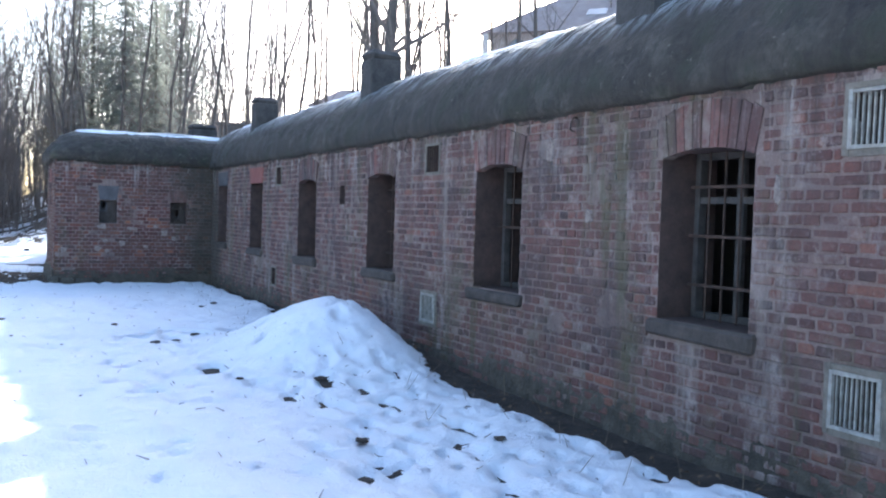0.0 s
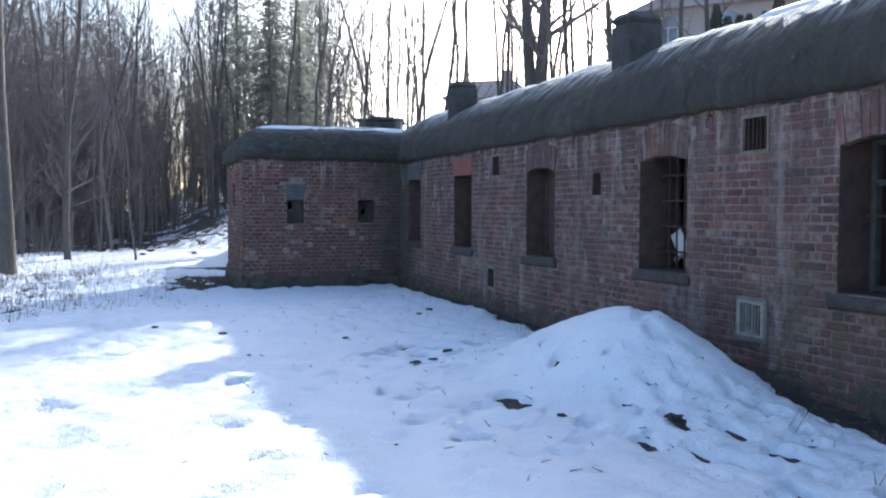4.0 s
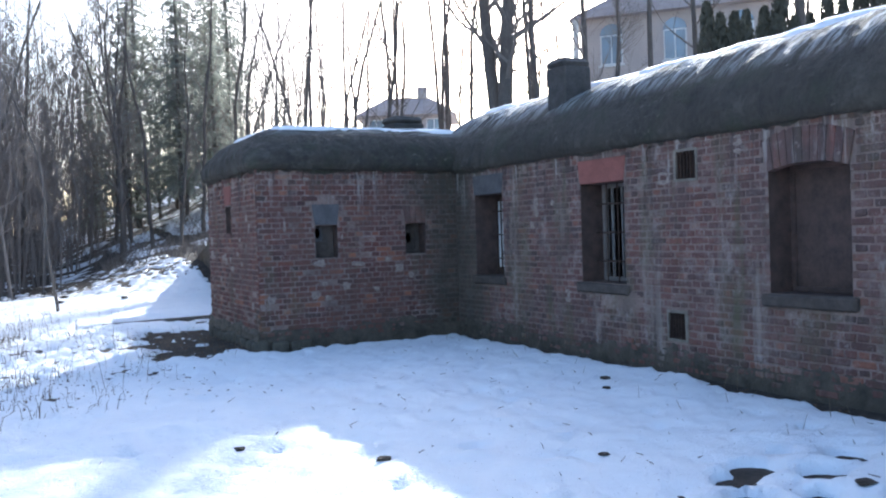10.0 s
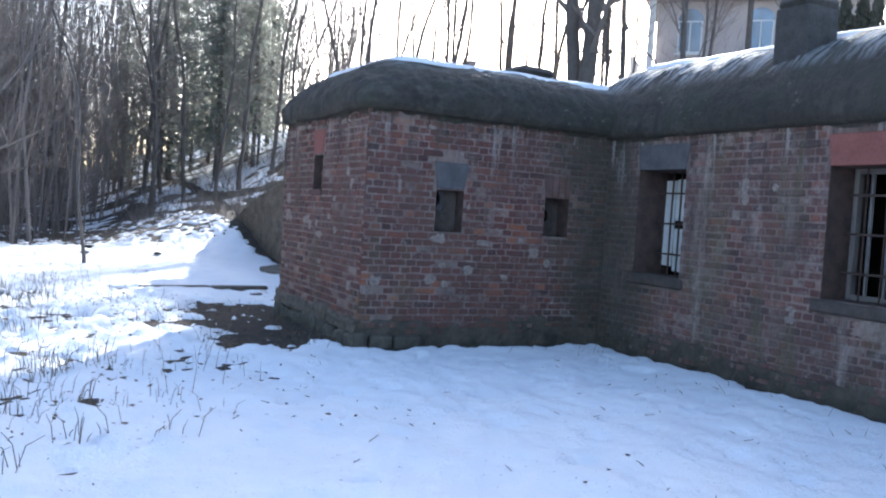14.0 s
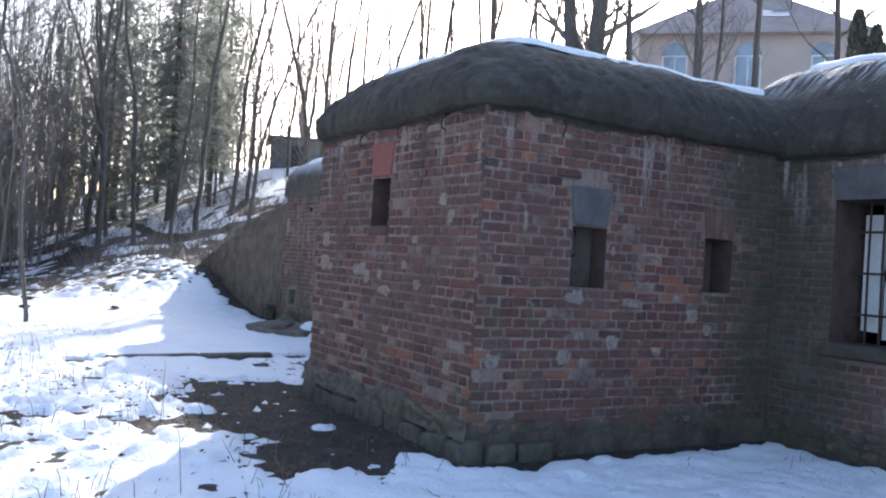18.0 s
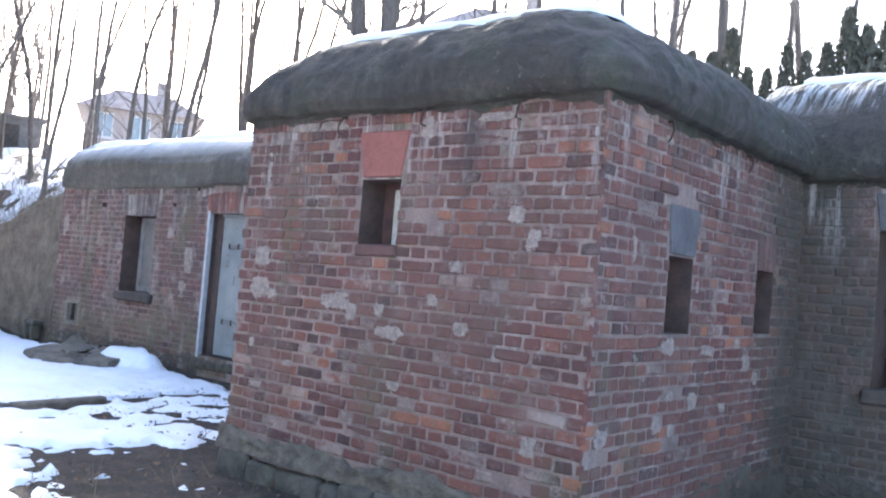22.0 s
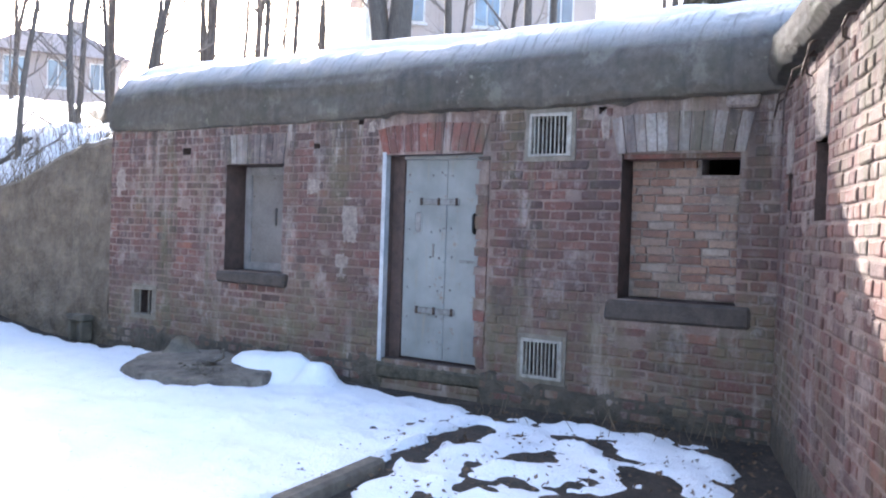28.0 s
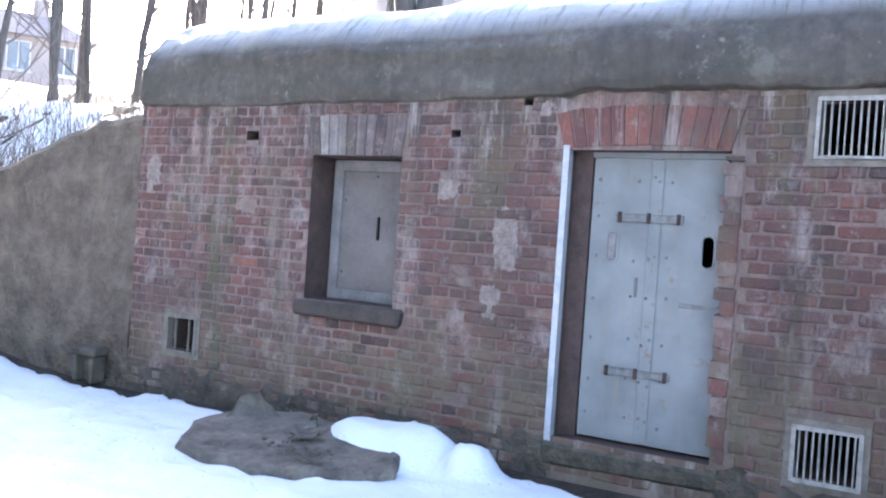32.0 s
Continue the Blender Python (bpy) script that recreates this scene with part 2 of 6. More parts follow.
DARK_WOOD = simple("dark_rotten_wood", (0.035, 0.03, 0.027), (0.10, 0.088, 0.08), 7, 0.85)
REVEAL = simple("dark_reveal_brick", (0.038, 0.026, 0.022), (0.105, 0.064, 0.052), 8, bump=0.6)
# darkness of the unlit rooms is carried by this colour
ROOM_SHADE = simple("room_shade_plaster", (0.03, 0.028, 0.027), (0.07, 0.065, 0.06), 3)
IRON = simple("rusty_iron", (0.035, 0.025, 0.02), (0.10, 0.06, 0.045), 20, 0.7, 0.4)
VENT_STEEL = simple("weathered_white_grille_paint", (0.20, 0.18, 0.15), (0.44, 0.41, 0.365), 16, 0.6)
VENT_FRAME = simple("grey_cement_surround", (0.12, 0.10, 0.078), (0.26, 0.222, 0.178), 8, bump=0.7)
PLATE = simple("white_painted_loophole_plate", (0.40, 0.365, 0.30), (0.66, 0.615, 0.53), 9, 0.6)
GALV = simple("galvanised_angle_steel", (0.42, 0.45, 0.48), (0.62, 0.65, 0.68), 9, 0.45, 0.5)
WOOD = simple("grey_weathered_wood", (0.13, 0.12, 0.115), (0.27, 0.25, 0.24), 6, 0.8)
BOARD = simple("brown_grey_board", (0.13, 0.11, 0.10), (0.22, 0.195, 0.175), 3, 0.75)
BLIND = simple("white_window_board", (0.55, 0.55, 0.54), (0.80, 0.80, 0.78), 4, 0.6)
SLAB_TAN = simple("tan_broken_concrete", (0.06, 0.049, 0.039), (0.25, 0.21, 0.165), 4, bump=1.0, dist=0.03, fine=18)
SLAB = simple("broken_concrete", (0.06, 0.049, 0.037), (0.175, 0.146, 0.112), 6, bump=0.9, dist=0.03, fine=14)
TAR = simple("torn_roofing_felt", (0.17, 0.15, 0.122), (0.34, 0.30, 0.25), 7, bump=0.4)


DOOR_BAR = simple("rusting_painted_steel", (0.10, 0.085, 0.075), (0.27, 0.27, 0.26), 14, 0.6)


def door_paint():
    k = Mat("blue_grey_door_paint", 0.5)
    c = k.ramp(k.noise(2.5, 5), [(0.3, (0.165, 0.172, 0.168)), (0.7, (0.265, 0.272, 0.265))])
    c = k.mix(k.step(k.noise(9, 6, 0.7), 0.62, 0.72), c, (0.20, 0.12, 0.075))
    c = k.mix(k.math("MULTIPLY", k.step(k.noise(3.0, 4, 0.6, stretch=(6, 6, 0.5)), 0.6, 0.75), 0.5), c, (0.27, 0.22, 0.17))
    k.color(c)
    k.bump(k.noise(30), 0.2, 0.004)
    return k.m


def concrete(name, g=1.0, moss=0.5, rough=0.7, frost_sheen_from=2.97, gloss=0.85):
    k = Mat(name, gloss)
    a, f = k.noise(1.3, 7, 0.68), k.noise(15, 6, 0.7)
    c = k.ramp(a, [(0.3, (0.058 * g, 0.047 * g, 0.036 * g)), (0.55, (0.104 * g, 0.086 * g, 0.067 * g)), (0.75, (0.18 * g, 0.152 * g, 0.12 * g))])
    c = k.mix(0.35, c, k.ramp(f, [(0.3, (0.03 * g, 0.025 * g, 0.02 * g)), (0.7, (0.18 * g, 0.155 * g, 0.125 * g))]))
    drip = k.step(k.noise(1.0, 4, 0.6, stretch=(7, 7, 0.7)), 0.52, 0.7)
    c = k.mix(k.math("MULTIPLY", drip, 0.6), c, (0.035 * g, 0.032 * g, 0.03 * g))
    c = k.mix(k.math("MULTIPLY", k.step(k.noise(2.2, 5, 0.65), 0.5, 0.64), moss), c, (0.04, 0.042, 0.026))
    # frost streaks; on the pale door roof they also paint in the sky sheen
    frost_sheen = k.math("MULTIPLY", k.step(k.z(), frost_sheen_from, frost_sheen_from + 0.42), k.step(k.noise(5.0, 6, 0.75, stretch=(0.35, 4.5, 0.35)), 0.47 - 0.2 * (gloss < 0.7), 0.58 - 0.1 * (gloss < 0.7)))
    c = k.mix(k.math("MULTIPLY", frost_sheen, 0.85), c, (0.78, 0.80, 0.82))
    c = k.mix(k.math("MULTIPLY", k.step(k.noise(17, 4, 0.6), 0.62, 0.7), k.math("MULTIPLY", k.step(k.noise(1.4, 4), 0.48, 0.6), 0.6)), c, (0.23, 0.22, 0.165))
    c2 = k.noise(2.6, 7, 0.75)
    k.color(k.mix(k.math("MULTIPLY", k.step(c2, 0.55, 0.64), 0.5), c, (0.20 * g, 0.185 * g, 0.145 * g)))
    k.bump(k.mix(0.5, f, k.noise(5, 6, 0.7)), rough, 0.07)
    return k.m


def snow():
    k = Mat("old_snow", 0.65)
    a, f = k.noise(1.6, 4), k.noise(60, 3)
    c = k.ramp(a, [(0.3, (0.80, 0.82, 0.85)), (0.7, (0.88, 0.89, 0.90))])
    c = k.mix(k.math("MULTIPLY", k.step(k.noise(34, 2, 0.5), 0.71, 0.76), 0.8), c, (0.14, 0.10, 0.07))
    k.color(c)
    k.p.inputs["Subsurface Weight"].default_value = 0.0
    k.bump(k.mix(0.25, k.noise(7, 6, 0.7), f), 0.75, 0.07)
    return k.m


def soil():
    k = Mat("wet_soil_and_leaves", 0.95)
    c = k.ramp(k.noise(4, 6), [(0.3, (0.022, 0.017, 0.013)), (0.55, (0.052, 0.04, 0.03)), (0.75, (0.10, 0.074, 0.052))])
    c = k.mix(k.step(k.noise(30, 4), 0.58, 0.72), c, (0.14, 0.098, 0.062))
    k.color(c)
    k.bump(k.noise(18, 6, 0.7), 1.0, 0.05)
    return k.m


def bark(name, dark, light):
    k = Mat(name, 0.95)
    f = k.noise(9, 5, 0.7, stretch=(3, 3, 0.5))
    k.color(k.mix(0.3, k.ramp(f, [(0.3, dark), (0.7, light)]), k.ramp(k.noise(0.6), [(0.3, dark), (0.7, light)])))
    k.bump(f, 0.8, 0.03)
    return k.m


DOOR_PAINT, CONCRETE, CONCRETE_PALE, SNOW, SOIL = door_paint(), concrete("dark_mossy_concrete", 0.5, 0.8, 1.0), concrete("weathered_concrete", 0.86, 0.45, 0.4, 2.80, 0.65), snow(), soil()
BARK = bark("grey_brown_bark", (0.06, 0.049, 0.042), (0.19, 0.16, 0.138))
BARK_TWIG = bark("twig_bark", (0.13, 0.105, 0.09), (0.29, 0.245, 0.212))


def needles():
    """Needle sprays let a part of the light through; their paleness paints in haze."""
    k = Mat("spruce_needles", 0.7)
    c = k.ramp(k.noise(1.2, 5), [(0.3, (0.075, 0.09, 0.075)), (0.7, (0.15, 0.165, 0.14))])
    k.color(c)
    t = k.n.new("ShaderNodeBsdfTranslucent")
    t.inputs["Color"].default_value = (0.40, 0.42, 0.36, 1)
    m = k.n.new("ShaderNodeMixShader")
    m.inputs[0].default_value = 0.45
    k.l.new(k.p.outputs[0], m.inputs[1]), k.l.new(t.outputs[0], m.inputs[2])
    k.l.new(m.outputs[0], k.n["Material Output"].inputs["Surface"])
    return k.m


NEEDLE = needles()
THUJA = simple("winter_brown_thuja", (0.075, 0.07, 0.045), (0.13, 0.115, 0.08), 5, fine=25)
LEAF = simple("brown_dead_leaves", (0.07, 0.045, 0.028), (0.19, 0.115, 0.06), 9)
GRASS = simple("dead_grass", (0.085, 0.062, 0.04), (0.23, 0.17, 0.105), 8)
RENDER_PINK = simple("pale_pink_render", (0.42, 0.36, 0.33), (0.52, 0.46, 0.42), 0.6)
RENDER_WHITE = simple("white_render", (0.62, 0.60, 0.57), (0.74, 0.72, 0.69), 0.6)
# roof colour lifted to carry the pale veil of glare
ROOF_TILE = simple("glare_paled_pink_roof_tiles", (0.30, 0.24, 0.215), (0.44, 0.37, 0.335), 1.5)
# pale blue of the reflected sky is put into the glass colour
GLASS_FAR = simple("window_glass", (0.17, 0.205, 0.24), (0.28, 0.33, 0.38), 0.8, 0.08, 0.3, bump=0.0)
FRAME_WHITE = simple("white_window_frame", (0.62, 0.62, 0.60), (0.76, 0.76, 0.74), 3, 0.5)

# ---- tools ----
def mesh_of(bm, name, smooth=False):
    me = bpy.data.meshes.new(name)
    bmesh.ops.recalc_face_normals(bm, faces=bm.faces)
    bm.to_mesh(me)
    bm.free()
    if smooth:
        me.polygons.foreach_set("use_smooth", [True] * len(me.polygons))
    return me


def part(name, bm, material, parent=None, label="", smooth=False):
    me = mesh_of(bm, name, smooth) if isinstance(bm, bmesh.types.BMesh) else bm
    if not me.materials:
        me.materials.append(material)
    ob = new(name, me)
    ob.parent = parent
    return tagged(ob, label)


def thing(name, label, category, group="", kind="", m=None):
    ob = new(name)
    if m:
        ob.matrix_world = m
    return tagged(ob, label, category, group, kind)


def block(bm, x0, x1, y0, y1, z0, z1, bevel=0.0, rnd=0.0):
    """A box, chamfered, with its corners shaken by rnd."""
    vs = [bm.verts.new((x + random.uniform(-rnd, rnd), y + random.uniform(-rnd, rnd), z + random.uniform(-rnd, rnd))) for x in (x0, x1) for y in (y0, y1) for z in (z0, z1)]
    fs = [bm.faces.new([vs[i] for i in q]) for q in ((0, 1, 3, 2), (4, 6, 7, 5), (0, 4, 5, 1), (2, 3, 7, 6), (0, 2, 6, 4), (1, 5, 7, 3))]
    if bevel:
        es = list({e for f in fs for e in f.edges})
        bmesh.ops.bevel(bm, geom=es, offset=bevel, segments=1, affect="EDGES", profile=0.5)


def boxed(*a, **k):
    bm = bmesh.new()
    block(bm, *a, **k)
    return bm


def tube(bm, pts, radii, sides=6):
    """A tapered tube along pts."""
    rings, ref = [], Vector((0.31, 0.17, 0.93))
    for i, p in enumerate(pts):
        t = (pts[min(i + 1, len(pts) - 1)] - pts[max(i - 1, 0)]).normalized()
        a = t.cross(ref)
        a = (t.cross(Vector((1, 0, 0))) if a.length < 0.05 else a).normalized()
        b = t.cross(a)
        rings.append([bm.verts.new(p + (a * math.cos(k * math.tau / sides) + b * math.sin(k * math.tau / sides)) * radii[i]) for k in range(sides)])
    for r, s in zip(rings, rings[1:]):
        for k in range(sides):
            bm.faces.new((r[k], r[(k + 1) % sides], s[(k + 1) % sides], s[k]))
    return rings


def smoothstep(a, b, v):
    v = min(1.0, max(0.0, (v - a) / (b - a)))
    return v * v * (3 - 2 * v)


def fbm(x, y, s, seed=0.0):
    return noise.noise(Vector((x * s, y * s, seed))) + 0.5 * noise.noise(Vector((x * s * 2.1, y * s * 2.1, seed + 7))) + 0.25 * noise.noise(Vector((x * s * 4.3, y * s * 4.3, seed + 13)))

# ---- ground ----
MAIN_X, SIDE_Y, FRONT_X, FAR_Y, DOOR_X, DOOR_Y0, DOOR_Y1 = 5.36, 20.33, 2.04, 23.45, 5.03, 24.55, 32.5


def soil_z(x, y):
    z = -0.24 + 0.05 * fbm(x, y, 0.35)
    z += 0.10 * smoothstep(5, 3, y) * smoothstep(2, 5, x)
    z += 0.14 * smoothstep(10, 5, y) * smoothstep(3.4, 1.6, x) * smoothstep(-9, -4, x)
    z += 0.70 * math.exp(-((x - 4.3) / 0.85) ** 2 - ((y - 9.35) / (1.28 if y < 9.35 else 1.5)) ** 2)
    z += 0.9 * smoothstep(33, 40, y) * smoothstep(0, 5, x)
    z += max(5.2 * smoothstep(1, 19, x) * smoothstep(35, 58, y), 5.6 * smoothstep(9.3, 24, x))
    z += 1.5 * smoothstep(45, 90, y)
    z += 0.4 * smoothstep(-4, -14, x) * smoothstep(20, 45, y)
    z += 0.25 * fbm(x, y, 0.12, 3) * smoothstep(28, 40, y)
    return z


def wall_gap(x, y):
    """How far a place lies in front of the building's walls."""
    if y < SIDE_Y:
        return min(MAIN_X - x, SIDE_Y - y if x > FRONT_X else math.hypot(FRONT_X - x, SIDE_Y - y))
    if y < FAR_Y:
        return FRONT_X - x
    return min(DOOR_X - x, max(0.0, (y - FAR_Y - (x - FRONT_X) * 0.368) * 0.94) if x > FRONT_X else math.hypot(FRONT_X - x, y - FAR_Y)) if y < DOOR_Y1 else DOOR_X - x


rs = random.Random(5)
STEPS = [(rs.uniform(0.2, 4.6), rs.uniform(3.5, 19), rs.uniform(0.05, 0.13), rs.uniform(0.02, 0.075)) for _ in range(95)] + [(a, b, r, 0.2) for a, b, r in ((3.05, 12.02, 0.17), (3.3, 11.7, 0.15), (3.8, 11.9, 0.13), (2.76, 11.9, 0.13), (2.55, 11.58, 0.14), (2.9, 11.38, 0.11), (3.5, 12.2, 0.09), (4.3, 12.6, 0.08), (-0.32, 12.6, 0.16), (-0.85, 12.7, 0.1), (0.81, 10.5, 0.11), (2.13, 9.25, 0.1), (2.87, 8.95, 0.1), (2.88, 8.72, 0.12))]


def snow_depth(x, y):
    n = fbm(x, y, 1.1, 5)
    fine = fbm(x, y, 3.2, 9)
    g = wall_gap(x, y)
    d = 0.07 + 0.016 * fbm(x, y, 6.5, 51) + 0.025 * n + 0.012 * fine
    d -= 0.05 * smoothstep(0.35, 0.6, fbm(x, y, 4.6, 31)) * smoothstep(-0.2, 0.4, fbm(x, y, 0.7, 17))
    d -= 0.16 * smoothstep(0.42 + 0.3 * math.exp(-((y - 7.5) / 3.0) ** 2), 0.1, g + 0.14 * n + 0.1 * fine)
    bare = smoothstep(0.85, 0.3, math.hypot(max(0, abs(x - 1.65 - 0.25 * smoothstep(23.0, 24.2, y)) - 0.5), max(0, abs(y - 22.4) - 1.45)) + 0.3 * n + 0.25 * fine + 0.3 * fbm(x, y, 6.0, 65))
    d -= 0.17 * bare * (0.8 + 0.8 * fbm(x, y, 4.5, 63))
    d += 0.03 * fbm(x, y, 2.3, 71)
    for a, b, r, h in STEPS:
        q = ((x - a) ** 2 + (y - b) ** 2) / (r * r)
        if q < 4:
            d -= h * math.exp(-q * q)
    near_door = smoothstep(2.6, 0.8, math.hypot((x - 3.9) * 0.8, (y - 25.3) * 0.8) + 0.3 * n)
    d -= 0.076 * near_door * (0.75 + 1.1 * fine)
    wob = 2.2 * fbm(x, y, 0.3, 67)
    meadow = smoothstep(1.4, 0.1, x + 0.2 * wob) * smoothstep(15.5, 18.8, y + 0.6 * wob) * smoothstep(28.5, 25.5, y + 0.5 * wob) + smoothstep(-2.2, -5.5, x + wob) * smoothstep(9, 20, y + 2 * wob)
    meadow *= 0.72 + 0.5 * fbm(x, y, 0.7, 68)
    d -= min(1.0, meadow) * (0.069 + 0.02 * fine + 0.02 * n + 0.085 * fbm(x * 0.8, y, 5.0, 61) + 0.065 * fbm(x * 0.8, y, 9.0, 62))
    d -= 0.10 * smoothstep(0.42, 0.75, fine) * smoothstep(0.5, 2.0, x) * smoothstep(14, 9, y)
    d -= 0.12 * smoothstep(0.16, 0.5, fbm(x * 2.2 + 0.4 * y, y * 0.85, 3.1, 41)) * smoothstep(2.4, 3.9, x) * smoothstep(9.5, 7.0, y)
    d -= 0.11 * smoothstep(0.25, 0.6, fbm(x, y * 1.7, 3.2, 43)) * math.exp(-((x - 2.9) / 0.9) ** 2 - ((y - 11.2) / 1.1) ** 2)
    d -= 0.14 * smoothstep(31, 44, y) * (0.5 + 0.8 * n) * smoothstep(8, -4, x)
    d -= 0.11 * smoothstep(35.5, 40, y + 0.25 * x) * (0.62 + 0.5 * fbm(x, y, 1.5, 85) + 0.8 * fbm(x, y, 4.2, 86))
    for a, b, rx, ry, h in ((4.6, 29.25, 0.40, 0.62, 0.22), (4.45, 28.5, 0.2, 0.2, 0.17)):
        d += h * smoothstep(1.25, 0.5, math.hypot((x - a) / rx, (y - b) / ry) + 0.2 * n)
    d -= 0.035 * smoothstep(1.35, 1.05, math.hypot((x - 4.0) / 0.55, (y - 29.5) / 0.78))
    trench = abs(y - (26.15 + 0.09 * x)) < 0.09 + 0.05 * fine and -0.1 < x < 4.2
    return d - (0.12 if trench else 0.0)


def heightfield(fn, xs, ys, keep=None):
    me = bpy.data.meshes.new("sheet")
    nx, ny = len(xs), len(ys)
    vs = [(x, y, fn(x, y)) for y in ys for x in xs]
    fs = [(j * nx + i, j * nx + i + 1, (j + 1) * nx + i + 1, (j + 1) * nx + i) for j in range(ny - 1) for i in range(nx - 1) if keep is None or keep(xs[i], ys[j])]
    me.from_pydata(vs, [], fs)
    me.polygons.foreach_set("use_smooth", [True] * len(fs))
    return me


def spread(lo, hi, step):
    return [lo + (hi - lo) * i / max(1, round((hi - lo) / step)) for i in range(max(1, round((hi - lo) / step)) + 1)]


gx = spread(-900, -60, 120) + spread(-50, -12, 3.5) + spread(-11, 8, 0.5) + spread(9, 60, 3) + spread(80, 900, 120)
gy = spread(-900, -60, 120) + spread(-50, -10, 4) + spread(-8, 45, 0.5) + spread(47, 100, 3) + spread(120, 900, 120)
tagged(part("ground", heightfield(soil_z, gx, gy), SOIL), "dark wet soil with leaf litter and snow", "ground", kind="structure")


def snow_z(x, y):
    return soil_z(x, y) + snow_depth(x, y)


sx = spread(-14, -5, 0.3) + spread(-4.8, 5.5, 0.058)
sy = spread(-7, -1, 0.4) + spread(-0.9, 33, 0.062) + spread(33.1, 46, 0.13)


def snow_here(x, y):
    inside = (x > MAIN_X + 0.1 and y < SIDE_Y) or (x > FRONT_X + 0.2 and SIDE_Y + 0.1 < y < FAR_Y) or (x > DOOR_X + 0.15 and y >= FAR_Y)
    return not inside


tagged(part("snow", heightfield(snow_z, sx, sy, snow_here), SNOW), "thin trodden snow cover with bare patches", "snow", kind="stuff")
fx, fy = spread(-80, -30, 1.5) + spread(-29, 6, 0.5), spread(46, 66, 0.5) + spread(67, 100, 1.5)
tagged(part("snow", heightfield(lambda x, y: soil_z(x, y) - 0.01 + 0.09 * fbm(x, y, 0.5, 4) + 0.09 * fbm(x, y, 1.3, 14), fx, fy), SNOW), "patchy snow on the wooded slope", "snow", kind="stuff")
fx2, fy2 = spread(-60, -26, 0.9) + spread(-25.5, -14, 0.3), spread(-12, -0.8, 0.9) + spread(0, 46, 0.3)
tagged(part("snow", heightfield(lambda x, y: soil_z(x, y) + 0.01 + 0.07 * fbm(x, y, 0.5, 4) + 0.08 * fbm(x, y, 1.9, 5), fx2, fy2), SNOW), "patchy snow under the trees", "snow", kind="stuff")
fx3, fy3 = spread(6, 22, 0.5) + spread(23, 70, 1.5), spread(33, 62, 0.5) + spread(63, 100, 1.5)
tagged(part("snow", heightfield(lambda x, y: soil_z(x, y) + 0.01 + 0.05 * fbm(x, y, 0.5, 4) + 0.08 * fbm(x, y, 1.5, 24), fx3, fy3, lambda x, y: x > 6), SNOW), "snow on the bank behind the bunker", "snow", kind="stuff")

fx4, fy4 = spread(9.6, 26, 0.6) + spread(28, 70, 3), spread(-40, 32.4, 0.8)
tagged(part("snow", heightfield(lambda x, y: soil_z(x, y) + 0.03 + 0.06 * fbm(x, y, 0.5, 4) + 0.08 * fbm(x, y, 1.4, 34), fx4, fy4), SNOW), "snow on the hillside behind the bunker", "snow", kind="stuff")
fx5, fy5 = spread(-60, 6, 1.2), spread(-60, -7.5, 1.2)
tagged(part("snow", heightfield(lambda x, y: soil_z(x, y) + 0.05 + 0.06 * fbm(x, y, 0.5, 4), fx5, fy5), SNOW), "snow on the open ground", "snow", kind="stuff")

# ---- walls ----
def frame_of(px, py, ux, uy):
    """u runs along the wall, d points out of it, z up."""
    u = Vector((ux, uy, 0)).normalized()
    return Matrix(((u.x, -u.y, 0, px), (u.y, u.x, 0, py), (0, 0, 1, 0), (0, 0, 0, 1)))


M_MAIN, M_SIDE, M_FRONT = frame_of(MAIN_X, 0, 0, 1), frame_of(MAIN_X, SIDE_Y, -1, 0), frame_of(FRONT_X, SIDE_Y, 0, 1)
M_FAR, M_DOOR = frame_of(FRONT_X, FAR_Y, DOOR_X - FRONT_X, DOOR_Y0 - FAR_Y), frame_of(DOOR_X, DOOR_Y0, 0, 1)
FAR_L = math.hypot(DOOR_X - FRONT_X, DOOR_Y0 - FAR_Y)
TOP = 2.42
MAIN_WINDOWS = [(4.2, 5.1), (7.05, 7.94), (10.0, 10.9), (13.0, 13.92), (16.1, 16.97), (18.9, 19.72)]
W_LOW, W_HIGH = 0.75, 2.0
HOLES = {
    "main": [(a, b, W_LOW, W_HIGH) for a, b in MAIN_WINDOWS] + [(3.1, 3.47, 1.95, 2.25), (3.22, 3.52, 0.3, 0.6), (8.82, 9.12, 0.27, 0.55), (8.8, 9.13, 1.97, 2.27), (11.77, 11.98, 1.6, 1.87), (14.9, 15.2, 1.95, 2.25), (15.1, 15.37, 0.17, 0.46)],
    "side": [(2.08, 2.44, 1.11, 1.6), (0.58, 0.94, 1.12, 1.6)],
    "front": [(1.5, 1.86, 1.46, 1.97)],
    "far": [(1.45, 1.8, 1.42, 1.88), (2.64, 2.84, 1.38, 1.76)],
    "door": [(0.3, 1.25, 0.78, 1.96), (1.73, 2.08, 1.98, 2.3), (1.75, 2.09, 0.06, 0.35), (2.58, 3.66, 0.03, 2.0), (5.03, 5.9, 0.77, 1.94), (7.1, 7.43, 0.17, 0.46), (6.5, 6.64, 2.06, 2.14), (3.96, 4.03, 2.31, 2.37), (4.53, 4.61, 2.08, 2.14), (1.4, 1.47, 2.3, 2.36)],
}


